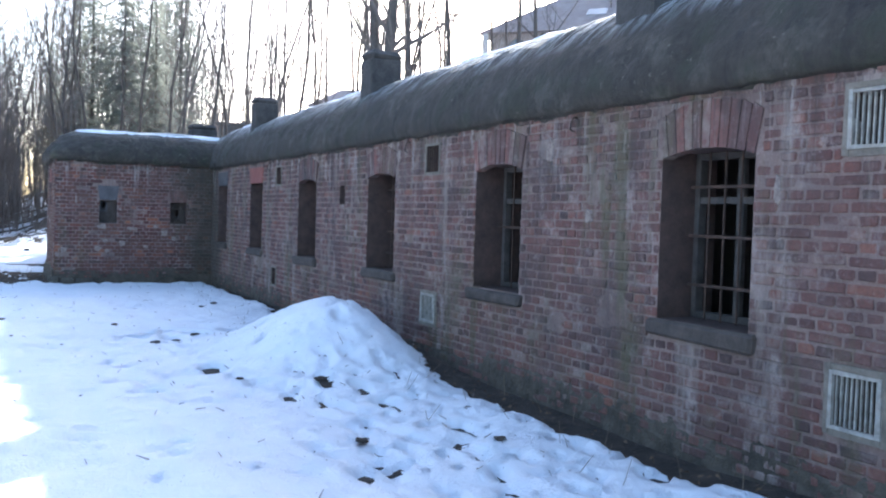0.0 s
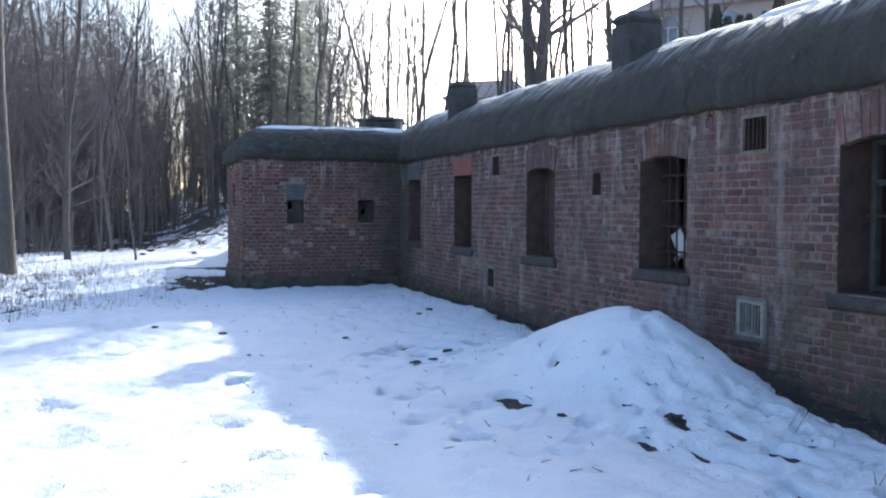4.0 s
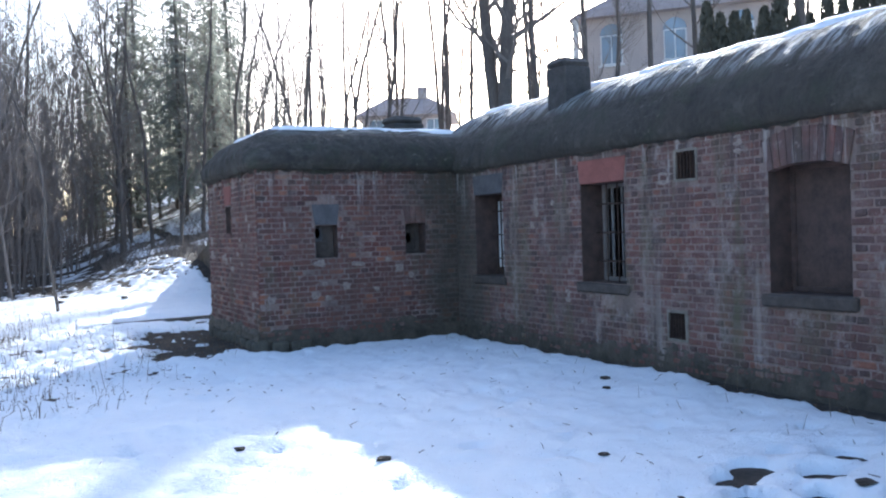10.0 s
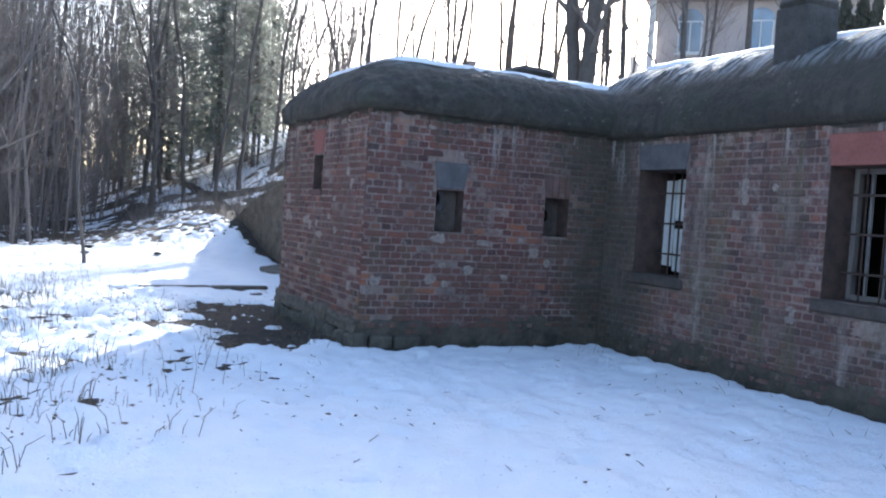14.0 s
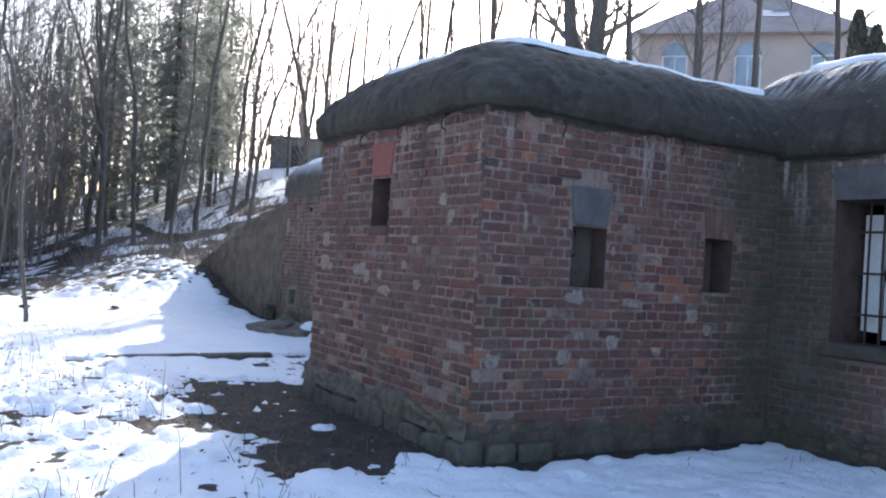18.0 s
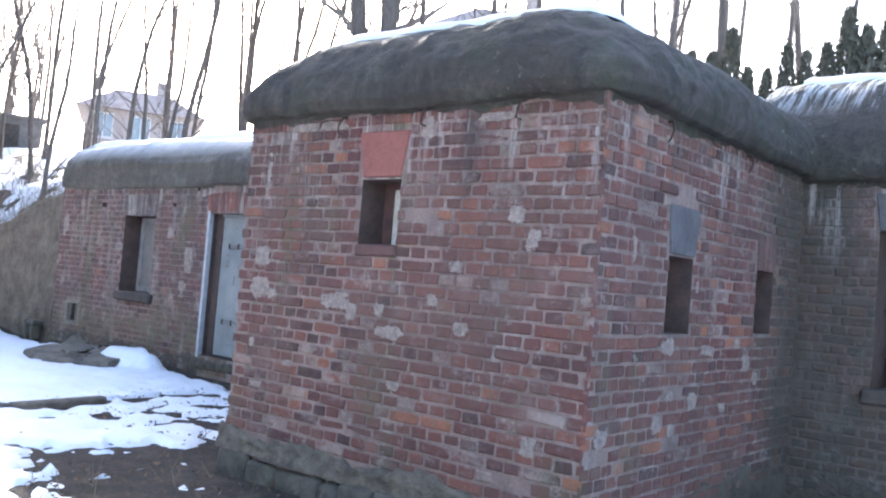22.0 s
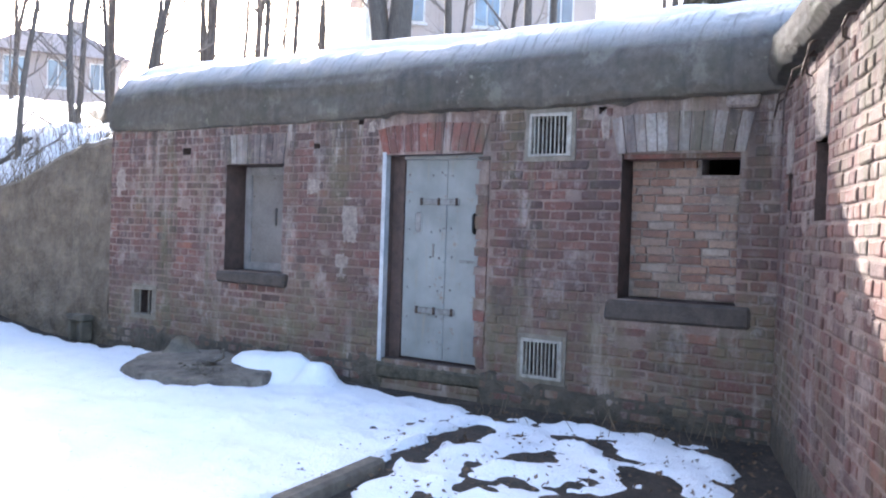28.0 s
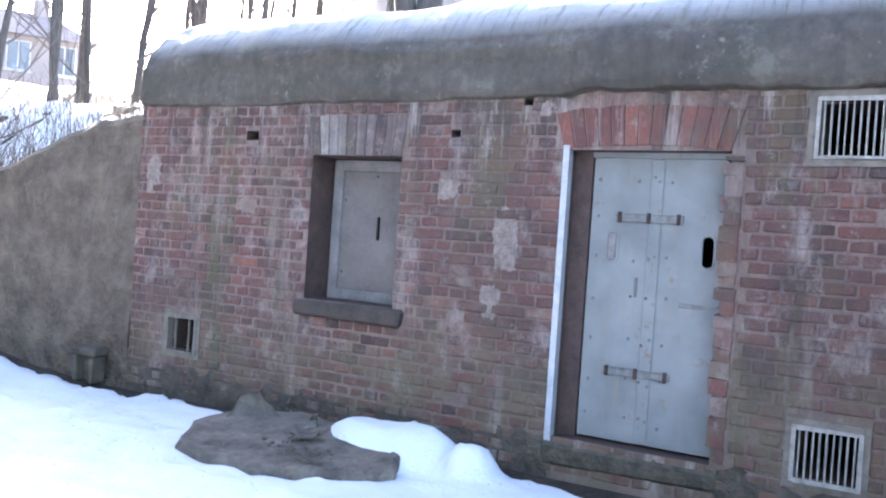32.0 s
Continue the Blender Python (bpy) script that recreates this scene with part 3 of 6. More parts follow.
def backing(u0, u1, z0, z1, thick, holes):
    """A slab with openings through it; its outer face lies at d = 0."""
    us = sorted({u0, u1, *[v for h in holes for v in h[:2]]})
    zs = sorted({z0, z1, *[v for h in holes for v in h[2:4]]})
    solid = lambda i, j: 0 <= i < len(us) - 1 and 0 <= j < len(zs) - 1 and not any(h[0] < (us[i] + us[i + 1]) / 2 < h[1] and h[2] < (zs[j] + zs[j + 1]) / 2 < h[3] for h in holes)
    bm, cache = bmesh.new(), {}

    def v(i, d, j):
        k = (i, d, j)
        if k not in cache:
            cache[k] = bm.verts.new((us[i], d, zs[j]))
        return cache[k]
    for i in range(len(us) - 1):
        for j in range(len(zs) - 1):
            if not solid(i, j):
                continue
            for d in (0, -thick):
                bm.faces.new((v(i, d, j), v(i + 1, d, j), v(i + 1, d, j + 1), v(i, d, j + 1)))
            for (di, dj, a, b) in ((-1, 0, (0, 0), (0, 1)), (1, 0, (1, 0), (1, 1)), (0, -1, (0, 0), (1, 0)), (0, 1, (0, 1), (1, 1))):
                if not solid(i + di, j + dj):
                    bm.faces.new((v(i + a[0], 0, j + a[1]), v(i + b[0], 0, j + b[1]), v(i + b[0], -thick, j + b[1]), v(i + a[0], -thick, j + a[1])))
    return bm


walls = {}
for key, m, u0, u1, z0, thick, words in (
        ("main", M_MAIN, -7.0, SIDE_Y, -0.5, 0.55, "long weathered red brick wall with barred windows"),
        ("side", M_SIDE, 0.0, MAIN_X - FRONT_X - 0.004, -0.5, 0.55, "dark red brick wall with two loopholes"),
        ("front", M_FRONT, 0.006, FAR_Y - SIDE_Y - 0.004, -0.5, 0.55, "red brick wall patched with white plaster"),
        ("far", M_FAR, 0.006, FAR_L - 0.006, -0.5, 0.55, "sunlit red brick wall with narrow loopholes"),
        ("door", M_DOOR, 0.0, DOOR_Y1 - DOOR_Y0, -0.5, 0.55, "stained brick wall with door and windows")):
    me_walls = mesh_of(backing(u0, u1, z0, TOP + 0.12, thick, HOLES[key]), "wall")
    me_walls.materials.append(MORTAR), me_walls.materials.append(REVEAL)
    # faces inside the openings take the darker reveal colour
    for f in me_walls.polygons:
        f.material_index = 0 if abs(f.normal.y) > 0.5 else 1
    ob = part("wall_" + key, me_walls, MORTAR)
    ob.matrix_world = m
    walls[key] = tagged(ob, words, "wall", kind="structure")

# back rooms: an unseen closed shell, its darkness put into the colour
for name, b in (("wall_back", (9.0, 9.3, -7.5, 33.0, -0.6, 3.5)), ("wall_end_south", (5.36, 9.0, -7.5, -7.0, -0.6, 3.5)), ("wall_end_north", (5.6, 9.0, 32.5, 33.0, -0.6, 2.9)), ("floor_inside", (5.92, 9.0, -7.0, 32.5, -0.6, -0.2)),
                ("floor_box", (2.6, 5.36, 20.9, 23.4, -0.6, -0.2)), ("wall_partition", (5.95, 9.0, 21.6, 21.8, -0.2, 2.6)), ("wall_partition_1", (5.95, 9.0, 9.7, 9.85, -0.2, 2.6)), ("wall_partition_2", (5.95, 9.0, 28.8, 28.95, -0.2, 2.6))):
    tagged(part(name, boxed(*b), ROOM_SHADE), "unseen shell closing the rooms, coloured dark as unlit", "wall", kind="structure")
tagged(part("ceiling", boxed(5.4, 9.0, -7.0, 32.5, 2.55, 2.7), ROOM_SHADE), "unseen vault over the rooms, coloured dark as unlit", "ceiling", kind="structure")
tagged(part("ceiling", boxed(2.6, 5.36, 20.9, 23.2, 2.55, 2.7), ROOM_SHADE), "unseen ceiling of the box, coloured dark as unlit", "ceiling", kind="structure")

# concrete roof edge, swept along the walls
def sweep(paths, profile, layer=None):
    """paths: one list of (place, outward) for each point of the profile."""
    bm, rows = bmesh.new(), []
    for i in range(len(paths[0])):
        row = []
        for path, (o, z) in zip(paths, profile):
            p, n = path[i]
            w = 0.030 * noise.noise(Vector((p[0] * 1.3 + o, p[1] * 1.3, z * 1.7))) + 0.020 * noise.noise(Vector((p[0] * 4.1, p[1] * 4.1, z * 4))) + 0.020 * noise.noise(Vector((p[0] * 9, p[1] * 9, z * 9))) + 0.008 * noise.noise(Vector((p[0] * 21, p[1] * 21, z * 21)))
            w += layer(p, z) if layer else 0.0
            row.append(bm.verts.new((p[0] + n[0] * (o + w), p[1] + n[1] * (o + w), z + w * 0.7)))
        rows.append(row)
    for a, b in zip(rows, rows[1:]):
        for k in range(len(profile) - 1):
            bm.faces.new((a[k], a[k + 1], b[k + 1], b[k]))
    return bm


def straight(a, b, n, step=0.09, ends=(True, True)):
    L = math.hypot(b[0] - a[0], b[1] - a[1])
    c = max(2, round(L / step))
    return [((a[0] + (b[0] - a[0]) * i / c, a[1] + (b[1] - a[1]) * i / c), n) for i in range(c + 1)]


def corner(c, r, a0, a1, steps=20):
    return [((c[0] + r * math.cos(a0 + (a1 - a0) * i / steps), c[1] + r * math.sin(a0 + (a1 - a0) * i / steps)), (math.cos(a0 + (a1 - a0) * i / steps), math.sin(a0 + (a1 - a0) * i / steps))) for i in range(steps + 1)]


PROFILE_MAIN = [(-0.3, 2.40), (0.02, 2.385), (0.07, 2.40), (0.10, 2.46), (0.10, 2.56), (0.07, 2.68), (0.02, 2.80), (-0.05, 2.92), (-0.15, 3.04), (-0.28, 3.16), (-0.44, 3.27), (-0.62, 3.36), (-0.85, 3.44), (-1.15, 3.50), (-1.6, 3.55), (-2.4, 3.58), (-3.9, 3.6)]
PROFILE_DOOR = [(-0.3, 2.40), (0.02, 2.385), (0.08, 2.40), (0.11, 2.46), (0.11, 2.58), (0.09, 2.72), (0.04, 2.84), (-0.04, 2.95), (-0.15, 3.05), (-0.30, 3.13), (-0.5, 3.19), (-0.8, 3.24), (-1.3, 3.28), (-2.2, 3.3), (-4.0, 3.3)]
PROFILE_BOX = [(-0.3, 2.44), (0.02, 2.43), (0.09, 2.44), (0.13, 2.50), (0.13, 2.60), (0.10, 2.71), (0.04, 2.81), (-0.04, 2.90), (-0.14, 2.98), (-0.27, 3.05), (-0.42, 3.11), (-0.58, 3.15)]


def finer(prof):
    return [q for (a, b), (c, d) in zip(prof, prof[1:]) for q in ((a, b), ((a + c) / 2, (b + d) / 2))] + [prof[-1]]


PROFILE_MAIN, PROFILE_DOOR, PROFILE_BOX = finer(PROFILE_MAIN), finer(PROFILE_DOOR), finer(finer(PROFILE_BOX))
roof = thing("bunker_roof", "thick rounded concrete roof edge with frosty streaks and painted sheen", "roof", kind="structure")
part("main_edge", sweep([straight((MAIN_X, -7.0), (MAIN_X, SIDE_Y + 0.5), (-1, 0))] * len(PROFILE_MAIN), PROFILE_MAIN), CONCRETE, roof, smooth=True)
fn = (-(DOOR_Y0 - FAR_Y) / FAR_L, (DOOR_X - FRONT_X) / FAR_L)
a_far = math.atan2(fn[1], fn[0])


def box_outline(r):
    """The box's outline with its two outer corners rounded by r; always as many points."""
    c = (FRONT_X + r, FAR_Y - r * math.tan((math.pi - a_far) / 2))
    tp = (c[0] + r * fn[0], c[1] + r * fn[1])
    far = (FRONT_X + (FAR_L + 0.2) * (DOOR_X - FRONT_X) / FAR_L, FAR_Y + (FAR_L + 0.2) * (DOOR_Y0 - FAR_Y) / FAR_L)
    cut = lambda a, b, n, k: [((a[0] + (b[0] - a[0]) * i / k, a[1] + (b[1] - a[1]) * i / k), n) for i in range(k + 1)]
    return (cut((MAIN_X + 0.5, SIDE_Y), (FRONT_X + r, SIDE_Y), (0, -1), 100) + corner((FRONT_X + r, SIDE_Y + r), r, -math.pi / 2, -math.pi)[1:] + cut((FRONT_X, SIDE_Y + r), (FRONT_X, c[1]), (-1, 0), 64)[1:]
            + corner(c, r, math.pi, a_far)[1:] + cut(tp, far, fn, 70)[1:])




def spalled(p, z):
    """Where the outer skin of the concrete has broken away along the lower edge."""
    edge = 2.70 + 0.08 * noise.noise(Vector((p[1] * 0.9, 3, 0))) + 0.05 * noise.noise(Vector((p[1] * 3.1, 5, 0)))
    gone = smoothstep(28.0, 28.25, p[1] + 0.3 * noise.noise(Vector((z * 3, 1, 0)))) * smoothstep(32.6, 31.4, p[1])
    return -0.045 * gone * smoothstep(edge + 0.012, edge - 0.012, z) + 0.03 * noise.noise(Vector((p[1] * 0.7, z * 2.2, 9)))


box_path = box_outline(0.85)
part("box_edge", sweep([box_outline(0.16 + 0.69 * smoothstep(2.5, 3.05, z)) for o, z in PROFILE_BOX], PROFILE_BOX), CONCRETE, roof, smooth=True)
part("door_edge", sweep([straight((DOOR_X, 23.6), (DOOR_X, DOOR_Y1 - 0.05), (-1, 0)) + [((DOOR_X + 0.06, DOOR_Y1 + 0.02), (-0.8, 0.3)), ((DOOR_X + 0.2, DOOR_Y1 + 0.06), (-0.4, 0.4))]] * len(finer(PROFILE_DOOR)), finer(PROFILE_DOOR), spalled), CONCRETE_PALE, roof, smooth=True)


def cap(points, z, thick, wav=0.03):
    """A soft layer over a convex outline: rim, shoulder, crown."""
    bm = bmesh.new()
    c = Vector((sum(p[0] for p in points) / len(points), sum(p[1] for p in points) / len(points)))
    rings = []
    for s, dz in ((1.0, 0.0), (0.985, 0.5), (0.96, 0.85), (0.8, 1.2), (0.45, 1.6)):
        rings.append([bm.verts.new((c.x + (p[0] - c.x) * s + wav * noise.noise(Vector((p[0] * 2, p[1] * 2, 1))), c.y + (p[1] - c.y) * s + wav * noise.noise(Vector((p[0] * 2, p[1] * 2, 5))), z + thick * dz * (1 + 0.25 * noise.noise(Vector((p[0] * 1.5, p[1] * 1.5, s))))) ) for p in points])
    top = bm.verts.new((c.x, c.y, z + thick * 1.8))
    for a, b in zip(rings, rings[1:]):
        for k in range(len(points)):
            bm.faces.new((a[k], a[(k + 1) % len(points)], b[(k + 1) % len(points)], b[k]))
    for k in range(len(points)):
        bm.faces.new((rings[-1][k], rings[-1][(k + 1) % len(points)], top))
    return bm


inner = [(p[0] - n[0] * 0.56, p[1] - n[1] * 0.56) for p, n in box_path] + [(6.6, 24.9), (6.6, 20.9)]
part("box_top", cap(inner, 3.135, 0.05, 0.0), CONCRETE, roof, smooth=True)
tagged(part("snow", cap([(p[0] - n[0] * 0.37, p[1] - n[1] * 0.37) for p, n in box_path] + [(6.3, 25.0), (6.3, 20.75)], 3.078, 0.085, 0.11), SNOW, smooth=True), "thick snow lying on the bunker roof", "snow", kind="stuff")


def strip(path, offs, lift, seed):
    """Snow along a roof edge, with a ragged lower rim."""
    bm, rows = bmesh.new(), []
    for p, n in path:
        k = 0.16 * noise.noise(Vector((p[0] * 0.9, p[1] * 0.9, seed))) + 0.08 * noise.noise(Vector((p[0] * 3.5, p[1] * 3.5, seed)))
        rows.append([bm.verts.new((p[0] + n[0] * (o + k * (1 if i < 3 else 0)), p[1] + n[1] * (o + k * (1 if i < 3 else 0)), z + lift * f)) for i, (o, z, f) in enumerate(offs)])
    for a, b in zip(rows, rows[1:]):
        for k in range(len(offs) - 1):
            bm.faces.new((a[k], a[k + 1], b[k + 1], b[k]))
    return bm


tagged(part("snow", strip(straight((MAIN_X, -7.0), (MAIN_X, SIDE_Y + 0.3), (-1, 0)), [(-0.78, 3.33, 0), (-0.85, 3.42, 0.8), (-1.0, 3.475, 1), (-1.3, 3.53, 1), (-2.0, 3.57, 1.2), (-3.9, 3.6, 1.2)], 0.05, 2), SNOW, smooth=True), "thin snow along the long roof", "snow", kind="stuff")
tagged(part("snow", strip(straight((DOOR_X, 24.2), (DOOR_X, DOOR_Y1), (-1, 0)), [(-0.44, 3.1, 0), (-0.5, 3.16, 0.8), (-0.65, 3.215, 1), (-0.9, 3.25, 1), (-1.6, 3.29, 1.2), (-3.9, 3.3, 1.2)], 0.06, 6), SNOW, smooth=True), "thin snow along the roof over the door", "snow", kind="stuff")
# sloping wing wall past the end of the brickwork
bm = bmesh.new()
knots = [(32.5, 2.3), (33.2, 2.28), (34.6, 1.8), (36.5, 1.5), (38.0, 1.1), (39.4, 0.75)]
prof, rows = [], []
for (ya, za), (yb, zb) in zip(knots, knots[1:]):
    prof += [(ya + (yb - ya) * i / 12, za + (zb - za) * i / 12 + 0.05 * noise.noise(Vector((ya + (yb - ya) * i / 12 * 2.0, 0, 7)))) for i in range(12)]
prof.append(knots[-1])
for y, z in prof:
    face = [(-0.6 + (z + 0.53) * f) for f in (i / 22 for i in range(23))]
    face = [(DOOR_X - 0.05 * noise.noise(Vector((y * 1.6, h * 1.6, 4))) - 0.035 * noise.noise(Vector((y * 5, h * 5, 2))), y, h) for h in face]
    rows.append([bm.verts.new(v) for v in (*face, (DOOR_X + 0.07, y, z), (DOOR_X + 0.5, y, z + 0.04), (DOOR_X + 0.5, y, -0.6))])
for a, b in zip(rows, rows[1:]):
    for k in range(len(a)):
        bm.faces.new((a[k], a[(k + 1) % len(a)], b[(k + 1) % len(a)], b[k]))
bm.faces.new(rows[0]), bm.faces.new(rows[-1])
tagged(part("wall_wing", bm, RUBBLE), "sloping rendered wing wall running into the bank", "wall", kind="structure")


def bank_z(x, y):
    """The earth bank heaped behind the wing wall."""
    low = 2.22 - 0.22 * max(0, y - 33.0)
    return low + (3.2 - low) * smoothstep(DOOR_X + 0.4, 9.5, x) + 0.1 * fbm(x, y, 0.9, 81)


bx, by = spread(DOOR_X + 0.42, 10.5, 0.12), spread(32.6, 42.5, 0.14)
tagged(part("bank", heightfield(bank_z, bx, by), SOIL), "earth bank with leaf litter above the wing wall", "bank", kind="structure")
tagged(part("snow", heightfield(lambda x, y: bank_z(x, y) + 0.035 + 0.11 * fbm(x, y, 1.3, 82) + 0.05 * fbm(x, y, 4.0, 83) - 0.15 * smoothstep(DOOR_X + 1.3, DOOR_X + 0.5, x), bx, by), SNOW), "patchy snow on the bank above the wing wall", "snow", kind="stuff")

# ---- arches, windows, doors, vents ----
ARCH = {"main": [], "side": [], "front": [], "far": [], "door": []}


def voussoirs(key, u0, u1, z, h, n, material, flare=0.05, rise=0.0, proud=0.016, label=""):
    """A flat or cambered arch of upright bricks over an opening."""
    ARCH[key].append((u0 - flare, u1 + flare, z, z + h + rise))
    arch = part("arch", boxed(u0 + 0.01, u1 - 0.01, -0.1, 0.006, z + 0.01 + 0.62 * rise, z + h - 0.01), MORTAR, walls[key], label)
    c, w = (u0 + u1) / 2, (u1 - u0)
    for i in range(n):
        bm = bmesh.new()
        a, b = i / n, (i + 1) / n
        q = []
        for f, zz in ((a, 0), (b, 0), (b, 1), (a, 1)):
            k = 1 + (2 * flare / w) * zz
            uu = c + (f - 0.5) * w * k + (0.005 if f == a else -0.005)
            q.append((uu, z + h * zz + rise * (1 - (2 * f - 1) ** 2) * (0.6 if zz == 0 else 1.0) + (0.004 if zz == 0 else -random.uniform(0, 0.02))))
        d = proud + random.uniform(-0.004, 0.004)
        vs = [bm.verts.new((x, dd, y)) for dd in (-0.09, d) for x, y in q]
        bm.faces.new(vs[4:])
        bm.faces.new(vs[:4])
        for k in range(4):
            bm.faces.new((vs[k], vs[(k + 1) % 4], vs[4 + (k + 1) % 4], vs[4 + k]))
        part("brick", bm, material, arch)


def slab_lintel(key, u0, u1, z, h, material, flare, label):
    ARCH[key].append((u0 - flare, u1 + flare, z, z + h))
    bm = bmesh.new()
    q = [(u0 + 0.005, z), (u1 - 0.005, z), (u1 + flare, z + h), (u0 - flare, z + h)]
    vs = [bm.verts.new((x, d, y)) for d in (-0.1, 0.017) for x, y in q]
    bm.faces.new(vs[4:]), bm.faces.new(vs[:4])
    for k in range(4):
        bm.faces.new((vs[k], vs[(k + 1) % 4], vs[4 + (k + 1) % 4], vs[4 + k]))
    bmesh.ops.bevel(bm, geom=list(bm.edges), offset=0.008, segments=1, affect="EDGES")
    part("lintel", bm, material, walls[key], label)


def sill(key, parent, u0, u1, z, h=0.13, out=0.06):
    ARCH[key].append((u0, u1, z - h, z))
    bm = boxed(u0, u1, -0.5, out, z - h, z - 0.004, bevel=0.022, rnd=0.014)
    part("window_sill", bm, SILL, parent)


def bars(parent, u0, u1, z0, z1, d, nv, nh, r=0.009, name="bar"):
    for i in range(nv):
        u = u0 + (u1 - u0) * (i + 1) / (nv + 1) + random.uniform(-0.006, 0.006)
        bm = bmesh.new()
        tube(bm, [Vector((u, d, z0 - 0.02)), Vector((u + random.uniform(-0.008, 0.008), d, (z0 + z1) / 2)), Vector((u, d, z1 + 0.02))], [r] * 3, 6)
        part(name, bm, IRON, parent)
    for i in range(nh):
        z = z0 + (z1 - z0) * (i + 0.7) / (nh + 0.4)
        part("crossbar", boxed(u0 - 0.02, u1 + 0.02, d - 0.006, d + 0.012, z - 0.011, z + 0.011), IRON, parent)


def wooden_frame(parent, u0, u1, z0, z1, d, w=0.06, t=0.07, material=None):
    for a in ((u0, u0 + w, z0, z1), (u1 - w, u1, z0, z1), (u0 + w, u1 - w, z1 - w, z1), (u0 + w, u1 - w, z0, z0 + w)):
        part("window_frame", boxed(a[0], a[1], d - t, d, a[2], a[3], bevel=0.006), material or WOOD, parent)


WORDS = ["tall window with rusty bars and a dark frame", "window with a grey reveal and dark broken frame", "barred window with broken white boards inside", "dark window under a stained arch, its shaded inside a board", "dark window with peeling pale mullion under a red lintel", "barred window backed with white boards"]
for i, (a, b) in enumerate(MAIN_WINDOWS):
    w = thing("window_%d" % (i + 1), WORDS[i], "window", kind="structure", m=M_MAIN)
    sill("main", w, a - 0.07, b + 0.07, W_LOW)
    if i in (0, 1):
        wooden_frame(w, a, b, W_LOW, W_HIGH, -0.33, 0.05, 0.08, DARK_WOOD)
        part("mullion", boxed((a + b) / 2 - 0.03, (a + b) / 2 + 0.03, -0.39, -0.34, W_LOW + 0.05, W_HIGH - 0.05, bevel=0.005), DARK_WOOD, w, "rotten dark wooden mullion")
        part("transom", boxed(a + 0.05, b - 0.05, -0.40, -0.345, 1.62, 1.67), DARK_WOOD, w)
        bars(w, a + 0.05, b - 0.05, W_LOW, W_HIGH, -0.27, 4 if i == 0 else 2, 3 if i == 0 else 1)
    elif i == 2:
        bars(w, a, b, W_LOW, W_HIGH, -0.30, 5, 4, 0.011)
        for k, (p, q, z0, z1, turn) in enumerate(((0.37, 0.56, 1.42, 1.93, 0), (0.36, 0.5, 1.0, 1.3, 0), (0.34, 0.52, 0.78, 0.97, 0), (0.56, 0.68, 0.78, 0.9, 0))):
            part("board", boxed(a + p, a + q, -0.46, -0.44, z0, z1, rnd=0.012), BLIND, w, "broken white board behind the bars")
        ob = part("paper", boxed(-0.1, 0.1, -0.004, 0.004, -0.14, 0.14, rnd=0.01), BLIND, w, "torn white sheet caught in the bars")
        ob.matrix_local = pose(b - 0.24, -0.38, 1.05, 0, 32, 6)
        ob = part("slat", boxed(-0.28, 0.28, -0.01, 0.01, -0.02, 0.02), WOOD, w)
        ob.matrix_local = pose(a + 0.45, -0.35, 0.95, 0, 20, 0)
    elif i == 3:
        # dark board and frame stand in for the shaded room behind this window
        part("shutter", boxed(a + 0.02, b - 0.02, -0.36, -0.33, W_LOW, W_HIGH - 0.02, bevel=0.004), REVEAL, w, "dark board standing in for the shaded inside")
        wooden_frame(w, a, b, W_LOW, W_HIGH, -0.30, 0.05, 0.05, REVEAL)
    elif i == 4:
        wooden_frame(w, a, b, W_LOW, W_HIGH, -0.34, 0.05, 0.08, BOARD)
        for f in (0.36, 0.55, 0.78):
            part("mullion", boxed(a + (b - a) * f - 0.014, a + (b - a) * f + 0.014, -0.38, -0.345, W_LOW + 0.05, W_HIGH - 0.05, bevel=0.004, rnd=0.003), WOOD, w, "peeling pale glazing bar")
        bars(w, a, b, W_LOW, W_HIGH, -0.25, 3, 3)
    else:
        bars(w, a, b, W_LOW, W_HIGH, -0.31, 5, 3, 0.012)
        for p, q, z0, z1 in ((0.03, 0.34, 0.80, 1.92), (0.36, 0.58, 0.80, 1.32), (0.36, 0.58, 1.42, 1.92), (0.6, 0.79, 0.86, 1.9)):
            part("board", boxed(a + p, a + q, -0.42, -0.40, z0, z1, rnd=0.006), BLIND, w, "white painted board behind the bars")
for i, (a, b) in enumerate(MAIN_WINDOWS):
    if i < 4:
        voussoirs("main", a, b, W_HIGH - 0.065, 0.31, 11, BRICK_SOOT, 0.06, 0.11)
    elif i == 4:
        slab_lintel("main", a, b, W_HIGH, 0.3, LINTEL_RED, 0.04, "flat red rendered lintel")
    else:
        slab_lintel("main", a, b, W_HIGH, 0.3, LINTEL_GREY, 0.04, "flat grey rendered lintel")
ARCH["main"].append((7.05, 7.5, W_HIGH, 2.3))


